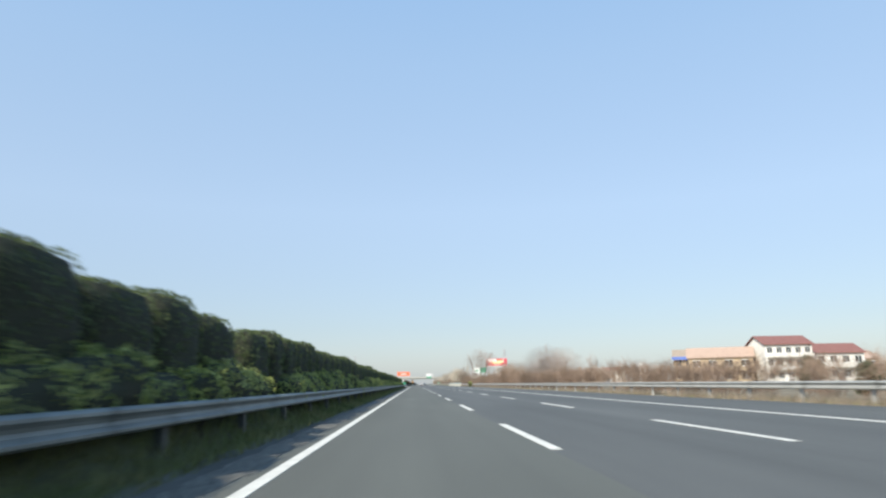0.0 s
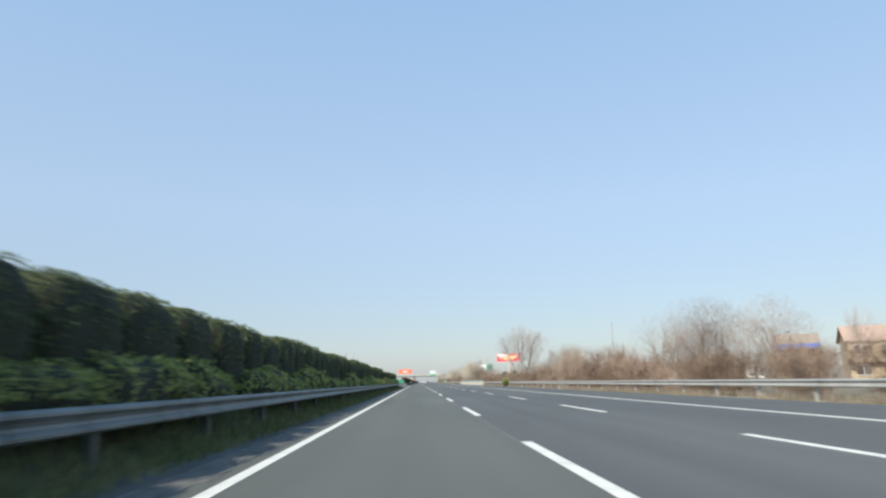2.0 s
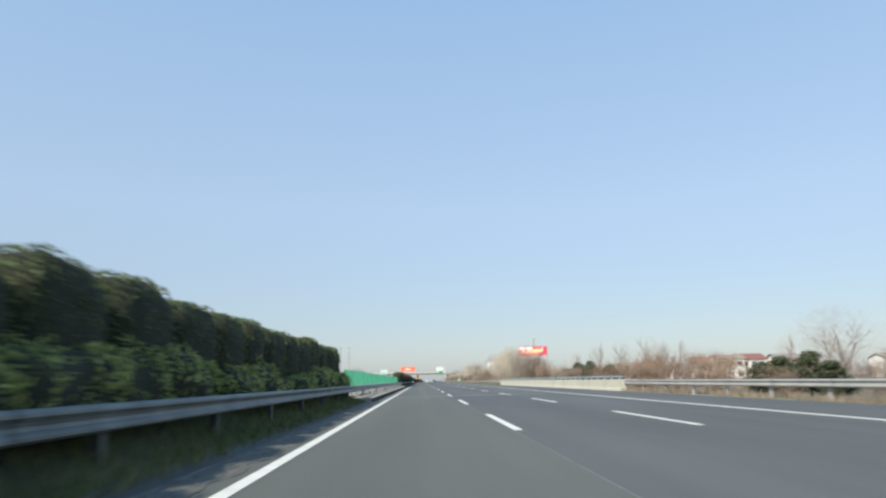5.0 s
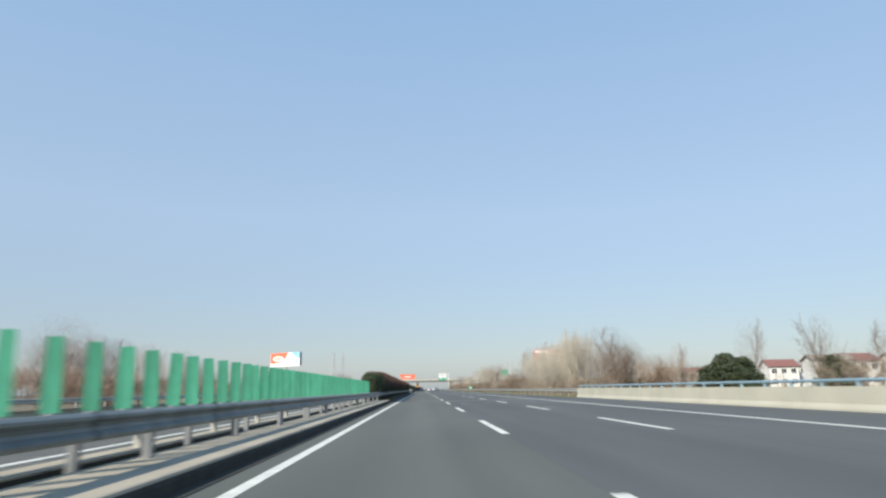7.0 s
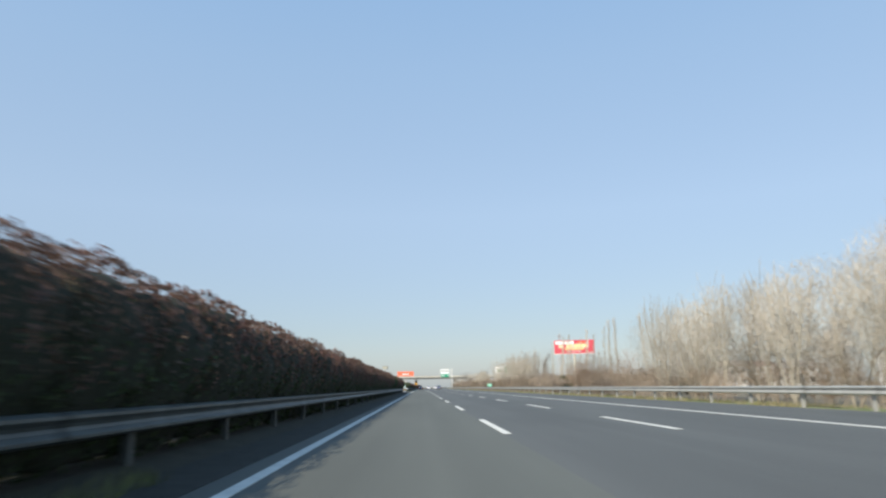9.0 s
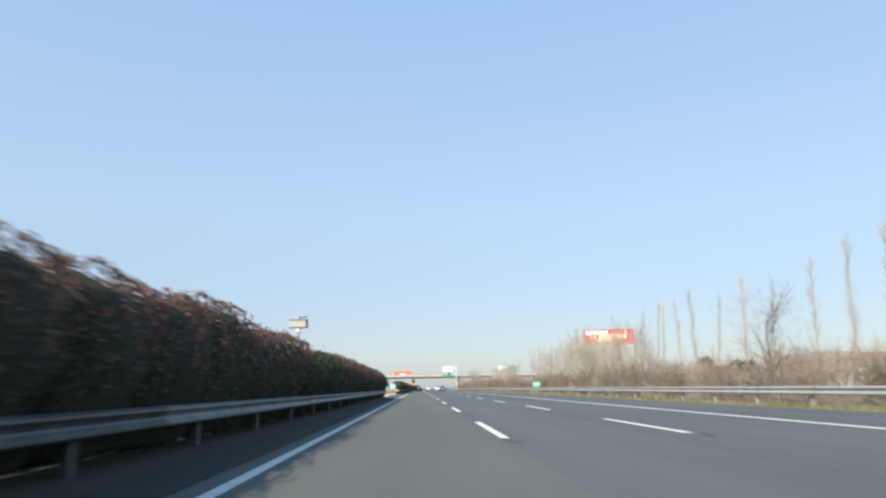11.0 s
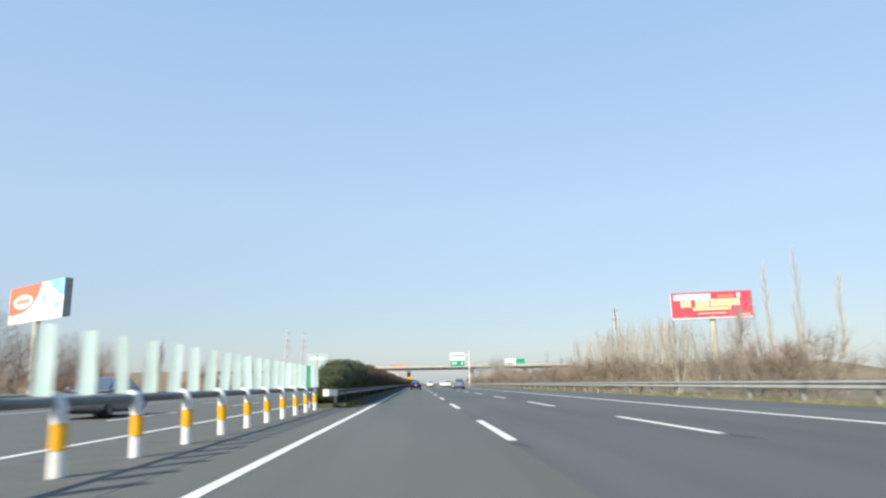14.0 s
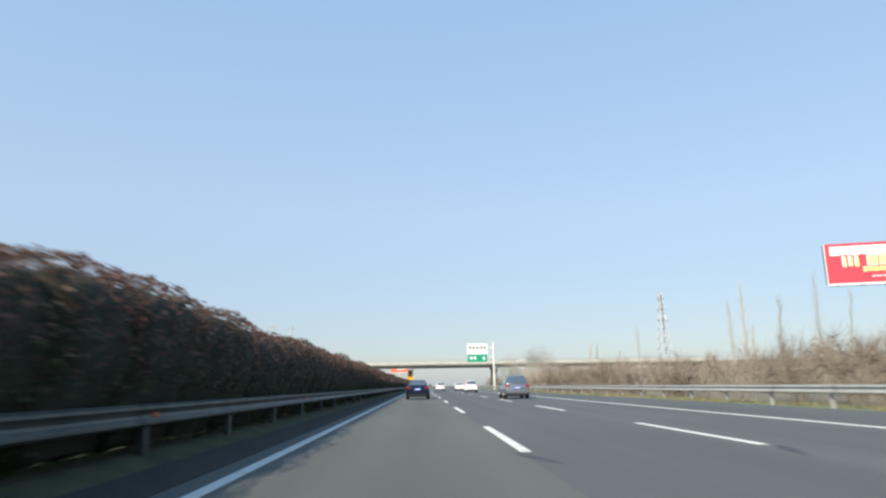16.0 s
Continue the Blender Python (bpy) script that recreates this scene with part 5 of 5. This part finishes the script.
s.tube([(0, 0, -0.4), (0, 0, 2.5), (0, 0, 4.9)], [0.24, 0.22, 0.2], 10)
part("shaft", s.mesh("shaft", M_WHITE, True), t)
part("head", boxes("head", M_WHITE, (-0.45, 0.45, -0.35, 0.35, 4.85, 6.0), bevel=0.05), t)

# solar powered board on a pole in the median
t = tagged(new("solar_sign"), "pale board on a pole with a solar panel above the hedge", "sign")
t.matrix_basis = pose(-2.64, 379.5, 0.15)
part("board", boxes("board", M_CREAM, (-0.33, 0.3, -0.09, 0.09, 3.25, 3.53), bevel=0.02), t, "cream sheet metal box")
part("frame", boxes("frame", M_RAIL_DARK, (-0.35, 0.36, -0.11, 0.11, 3.53, 3.56), (0.3, 0.36, -0.1, 0.1, 3.25, 3.53), (-0.35, 0.36, -0.1, 0.1, 3.225, 3.25)), t, "dark steel edge")
part("solar_panel", boxes("solar_panel", M_STEEL_DARK, (0.0, 0.28, -0.13, 0.13, -0.01, 0.01), bevel=0.004), t, "flat solar panel", m=pose(0.05, 0, 3.64, 0, -6, 0))
part("bracket", boxes("bracket", M_WHITE, (-0.09, 0.09, -0.08, 0.08, 3.05, 3.225), bevel=0.02), t, "white pole clamp")
s = Soup()
s.tube([(0, 0, -0.3), (0, 0, 2.2), (0, 0, 3.67)], [0.06, 0.06, 0.05], 10)
part("post", s.mesh("post", M_STEEL, True), t)


def utility_pole(x, y, h, arms, label):
    t = tagged(new("utility_pole"), label, "pole")
    t.matrix_basis = pose(x, y, -0.3)
    s = Soup()
    s.tube([(0, 0, 0), (0, 0, h / 2), (0, 0, h)], [0.15, 0.12, 0.09], 10)
    part("pole", s.mesh("pole", M_CONC_GREY, True), t)
    for k in range(arms):
        part("crossarm", boxes("crossarm", M_STEEL_DARK, (-0.9, 0.9, -0.05, 0.05, h - 0.5 - 0.7 * k, h - 0.4 - 0.7 * k)), t)


utility_pole(40.0, 206.0, 12.1, 0, "plain grey concrete utility pole")


def pylon(x, y, h, base, label):
    """A lattice mast with crossarms."""
    t = tagged(new("power_pylon"), label, "pylon")
    t.matrix_basis = pose(x, y, -0.3, 0, 0, 12)
    s = Soup()
    n = 9
    hw = [base * (1 - 0.86 * (k / n) ** 0.8) for k in range(n + 1)]
    zz = [h * (k / n) ** 0.9 for k in range(n + 1)]
    cor = [(-1, -1), (1, -1), (1, 1), (-1, 1)]
    for k in range(n):
        for i in range(4):
            a, b = cor[i], cor[(i + 1) % 4]
            s.tube([(a[0] * hw[k], a[1] * hw[k], zz[k]), (a[0] * hw[k + 1], a[1] * hw[k + 1], zz[k + 1])], [0.2, 0.2], 4)
            s.tube([(a[0] * hw[k], a[1] * hw[k], zz[k]), (b[0] * hw[k + 1], b[1] * hw[k + 1], zz[k + 1])], [0.13, 0.13], 3)
            s.tube([(b[0] * hw[k], b[1] * hw[k], zz[k]), (a[0] * hw[k + 1], a[1] * hw[k + 1], zz[k + 1])], [0.13, 0.13], 3)
    part("mast", s.mesh("mast", M_PYLON), t)
    for q, w in ((0.7, 0.075), (0.82, 0.065), (0.95, 0.055)):
        c = Soup()
        c.tube([(-h * w, 0, h * q), (0, 0, h * q + 0.6), (h * w, 0, h * q)], [0.1, 0.16, 0.1], 4)
        c.tube([(-h * w, 0, h * q), (0, 0, h * q - 0.5), (h * w, 0, h * q)], [0.08, 0.12, 0.08], 4)
        part("crossarm", c.mesh("crossarm", M_PYLON), t)


pylon(106.0, 790.0, 39.0, 3.4, "grey steel lattice power pylon with short crossarms")
pylon(-85.0, 904.0, 38.5, 3.6, "grey steel lattice power pylon with short crossarms")
pylon(-79.0, 930.0, 40.0, 2.0, "slim grey steel lattice mast")

# ---- overpass ----
overpass = tagged(new("overpass"), "grey concrete road bridge crossing over the motorway", "bridge", kind="structure")
overpass.matrix_basis = pose(0, 690, 0)
RPOST = boxes("rail_post", M_STEEL, (-0.04, 0.04, -0.04, 0.04, 0.0, 0.44))
part("deck", boxes("deck", M_CONC_GREY, (-75, 78, -5.0, 5.0, 6.35, 6.85)), overpass)
for b in (-3.3, 0.0, 3.3):
    part("girder", boxes("girder", M_CONC_GREY, (-75, 78, b - 0.8, b + 0.8, 5.75, 6.35)), overpass)
for b in (-5.05, 4.85):
    part("parapet", boxes("parapet", M_CONC, (-75, 78, b, b + 0.2, 6.6, 7.2)), overpass, "pale concrete parapet")
    part("rail", boxes("rail", M_STEEL, (-75, 78, b + 0.06, b + 0.14, 7.62, 7.7), (-75, 78, b + 0.07, b + 0.13, 7.4, 7.45)), overpass, "steel handrail")
    for k in range(52):
        part("rail_post", RPOST, overpass, m=pose(-75 + 3.0 * k, b + 0.1, 7.19))
for a in (-44.0, -22.5, -0.7, 22.0, 42.0, 60.0):
    for b in (-2.6, 2.6):
        s = Soup()
        s.tube([(a, b, -0.4), (a, b, 2.5), (a, b, 5.2)], [0.62] * 3, 16)
        part("pier", s.mesh("pier", M_CONC_GREY, True), overpass)
    part("pier_cap", boxes("pier_cap", M_CONC_GREY, (a - 0.75, a + 0.75, -4.2, 4.2, 5.15, 5.75), bevel=0.08), overpass)
part("hazard_board", boxes("hazard_board", M_YELLOW, (-1.5, 0.1, -3.42, -3.3, 2.6, 4.0)), overpass, "yellow warning board on the pier")
part("hazard_board", boxes("hazard_board", M_BLACK, (-1.3, -0.1, -3.44, -3.42, 3.4, 4.7)), overpass, "dark lamp board on the pier")
for sx in (-1, 1):
    x0, x1 = (-75.0, -130.0) if sx < 0 else (78.0, 150.0)
    v = [(x0 - sx * 10, -14, -0.4), (x0, -6, 6.6), (x0, 6, 6.6), (x0 - sx * 10, 14, -0.4), (x1 + sx * 40, -14, -0.4), (x1, -6, 6.6), (x1, 6, 6.6), (x1 + sx * 40, 14, -0.4)]
    part("embankment", mesh("embankment", v, [(0, 4, 5, 1), (1, 5, 6, 2), (2, 6, 7, 3), (0, 1, 2, 3), (4, 7, 6, 5)], M_GROUND), overpass, "grassed earth embankment")

# ---- cars, as they stand near the end ----


def loft(sections, material, smooth=True):
    """Joins rings of equal length into a skin with end caps."""
    n = len(sections[0])
    v = [p for sec in sections for p in sec]
    f = [(k * n + i, k * n + (i + 1) % n, (k + 1) * n + (i + 1) % n, (k + 1) * n + i) for k in range(len(sections) - 1) for i in range(n)]
    f += [tuple(range(n))[::-1], tuple(range((len(sections) - 1) * n, len(sections) * n))]
    return v, f


def ring(y, w, z0, z1, r=0.1, tuck=0.04):
    """A rounded body section at y."""
    return [(-w + tuck, y, z0), (-w, y, z0 + r), (-w, y, (z0 + z1) / 2), (-w + r * 0.5, y, z1 - r * 0.3), (-w + r * 1.6, y, z1),
            (w - r * 1.6, y, z1), (w - r * 0.5, y, z1 - r * 0.3), (w, y, (z0 + z1) / 2), (w, y, z0 + r), (w - tuck, y, z0)]


def car(x, y, paint, label, kind="sedan", turn=0.0):
    t = tagged(new("car"), label, "car", group="cars on the carriageway")
    t.matrix_basis = pose(x + cx(y), y, rz(x) + 0.004, 0, 0, turn + bend(y))
    L, w = 4.5, 0.89
    belt = 0.98 if kind == "sedan" else 1.02
    top = 1.46 if kind == "sedan" else 1.62
    tail = 1.02 if kind == "sedan" else 1.04
    secs = [ring(0.0, w * 0.86, 0.42, tail - 0.2, 0.12), ring(0.05, w * 0.93, 0.34, tail - 0.05, 0.12), ring(0.3, w * 0.985, 0.25, tail, 0.1), ring(0.9, w, 0.2, belt, 0.1), ring(2.4, w, 0.2, belt - 0.02, 0.1),
            ring(3.4, w * 0.99, 0.22, belt - 0.1, 0.12), ring(4.2, w * 0.93, 0.28, 0.78, 0.14), ring(4.45, w * 0.8, 0.4, 0.66, 0.12)]
    part("body", mesh("body", *loft(secs, paint), paint, smooth=True), t)
    r0, r1 = (0.62, 1.25) if kind == "sedan" else (0.12, 0.5)
    cab = [ring(r0, w * 0.86, belt - 0.06, belt + 0.02, 0.06), ring(r1, w * 0.7, belt - 0.06, top - 0.03, 0.1), ring(r1 + 0.5, w * 0.7, belt - 0.06, top, 0.1), ring(2.3, w * 0.7, belt - 0.06, top - 0.02, 0.1),
           ring(3.3, w * 0.84, belt - 0.1, belt - 0.04, 0.06)]
    part("cabin", mesh("cabin", *loft(cab, paint), paint, smooth=True), t)

    def pane(name, a, b, c, d, push):
        q = np.array([a, b, c, d], float) + np.array(push)
        n = np.cross(q[1] - q[0], q[3] - q[0])
        n = n / np.linalg.norm(n) * 0.012
        part(name, mesh(name, np.concatenate([q, q - n]), [(0, 1, 2, 3), (7, 6, 5, 4), (0, 4, 5, 1), (1, 5, 6, 2), (2, 6, 7, 3), (3, 7, 4, 0)], M_GLASS), t, "dark tinted glass")

    zb = belt + 0.03
    k0, k1 = r0 + (r1 - r0) * 0.12, r0 + (r1 - r0) * 0.9
    pane("rear_window", (-w * 0.76, k0, zb + 0.02), (w * 0.76, k0, zb + 0.02), (w * 0.6, k1, top - 0.1), (-w * 0.6, k1, top - 0.1), (0, -0.05, 0.035))
    pane("windscreen", (w * 0.74, 3.16, belt), (-w * 0.74, 3.16, belt), (-w * 0.6, 2.42, top - 0.08), (w * 0.6, 2.42, top - 0.08), (0, 0.05, 0.035))
    for sx in (-1, 1):
        a = [(sx * w * 0.845, r0 + 0.42, belt + 0.03), (sx * w * 0.845, 3.0, belt + 0.0), (sx * w * 0.725, 2.4, top - 0.12), (sx * w * 0.725, r1 + 0.12, top - 0.12)]
        pane("side_window", *(a if sx > 0 else a[::-1]), (sx * 0.018, 0, 0))
        lz = tail - 0.24
        part("tail_light", boxes("tail_light", M_LAMP_RED, (min(sx * w * 0.64, sx * w * 0.93), max(sx * w * 0.64, sx * w * 0.93), -0.03, 0.16, lz + 0.02, lz + 0.16), bevel=0.03), t, "red tail light")
        part("headlight", boxes("headlight", M_SIGN_WHITE, (min(sx * w * 0.45, sx * w * 0.74), max(sx * w * 0.45, sx * w * 0.74), 4.2, 4.46, 0.5, 0.63), bevel=0.03), t, "clear headlight")
        part("mirror", boxes("mirror", paint, (min(sx * w, sx * (w + 0.18)), max(sx * w, sx * (w + 0.18)), 2.72, 2.86, belt - 0.02, belt + 0.13), bevel=0.03), t)
        for yy in (0.82, 3.55):
            s = Soup()
            s.tube([(sx * (w - 0.22), yy, 0.32), (sx * (w - 0.2), yy, 0.32), (sx * (w + 0.0), yy, 0.32), (sx * (w + 0.015), yy, 0.32)], [0.24, 0.32, 0.32, 0.27], 24)
            wh = part("wheel", s.mesh("tyre", M_BLACK, True), t, "black tyre")
            s = Soup()
            s.tube([(sx * (w - 0.02), yy, 0.32), (sx * (w + 0.022), yy, 0.32), (sx * (w + 0.024), yy, 0.32)], [0.215, 0.2, 0.02], 14)
            part("rim", s.mesh("rim", M_RIM), wh, "alloy rim")
    part("bumper", boxes("bumper", paint, (-w * 0.9, w * 0.9, -0.07, 0.2, 0.36, 0.6), bevel=0.05), t)
    part("valance", boxes("valance", M_BLACK, (-w * 0.8, w * 0.8, -0.05, 0.25, 0.22, 0.38), bevel=0.03), t, "black lower valance")
    part("number_plate", boxes("number_plate", M_PLATE, (-0.23, 0.23, -0.045, -0.005, 0.68, 0.83), bevel=0.006), t, "blue plate with a plain white bar")
    part("plate_bar", boxes("plate_bar", M_SIGN_WHITE, (-0.18, 0.18, -0.05, -0.044, 0.725, 0.785)), bpy.data.objects[t.children[-1].name])
    part("underbody", boxes("underbody", M_BLACK, (-w * 0.85, w * 0.85, 0.25, 4.2, 0.18, 0.3)), t)
    return t


car(-9.6, 473.0, M_CAR_SILVER, "silver grey sedan coming along the opposite carriageway", "sedan", 180.0)
car(1.92, 558.0, M_CAR_NAVY, "dark navy sedan in the inner lane", "sedan")
car(8.95, 554.0, M_CAR_SILVER, "silver grey hatchback in the outer lane", "hatch")
car(9.2, 601.0, M_CAR_WHITE, "white sport utility car in the outer lane", "hatch")
car(9.0, 628.0, M_CAR_WHITE, "white sedan further along the outer lane", "sedan")
car(5.6, 640.0, M_CAR_WHITE, "white hatchback in the middle lane", "hatch")
car(5.7, 668.0, M_CAR_WHITE, "white sedan far along the middle lane", "sedan")

# ---- far woods along the horizon ----


def woods(seed, spots, h0, h1):
    """Clumps of upright twig fans, too far to be told apart."""
    rng = np.random.default_rng(seed)
    n = len(spots)
    v, f = [], []
    for x, y in spots:
        h = rng.uniform(h0, h1)
        for _ in range(15):
            b = np.array([x + rng.normal(0, h * 0.3), y + rng.normal(0, h * 0.3), -0.3])
            e = b + np.array([rng.normal(0, h * 0.16), rng.normal(0, h * 0.16), h * rng.uniform(0.55, 1.0)])
            i = len(v)
            r = 0.035 + 0.006 * h
            for p, q in ((b, r), (e, r * 0.35)):
                for a in (0.3, 2.4, 4.5):
                    v.append((p[0] + q * math.cos(a), p[1] + q * math.sin(a), p[2]))
            f += [(i, i + 1, i + 4, i + 3), (i + 1, i + 2, i + 5, i + 4), (i + 2, i, i + 3, i + 5)]
    return mesh("far_woods", v, f, M_BRUSH)


rng = np.random.default_rng(77)
spots = []
for k in range(900):
    a = float(rng.uniform(0, 1))
    y = 250 + 1700 * a
    x = float(rng.choice([-1, 1])) * (60 + abs(float(rng.normal(0, 90)))) * (1 + a)
    if x > 0 and y < 420 and x < 130:
        continue
    if -10 < y - 690 < 10 or y < 720 and abs(x) < 110:
        continue
    spots.append((x, y))
tagged(new("far_woods", woods(7, spots, 3.5, 8.0)), "hazy brown belt of leafless woods far off", "woods", kind="stuff")
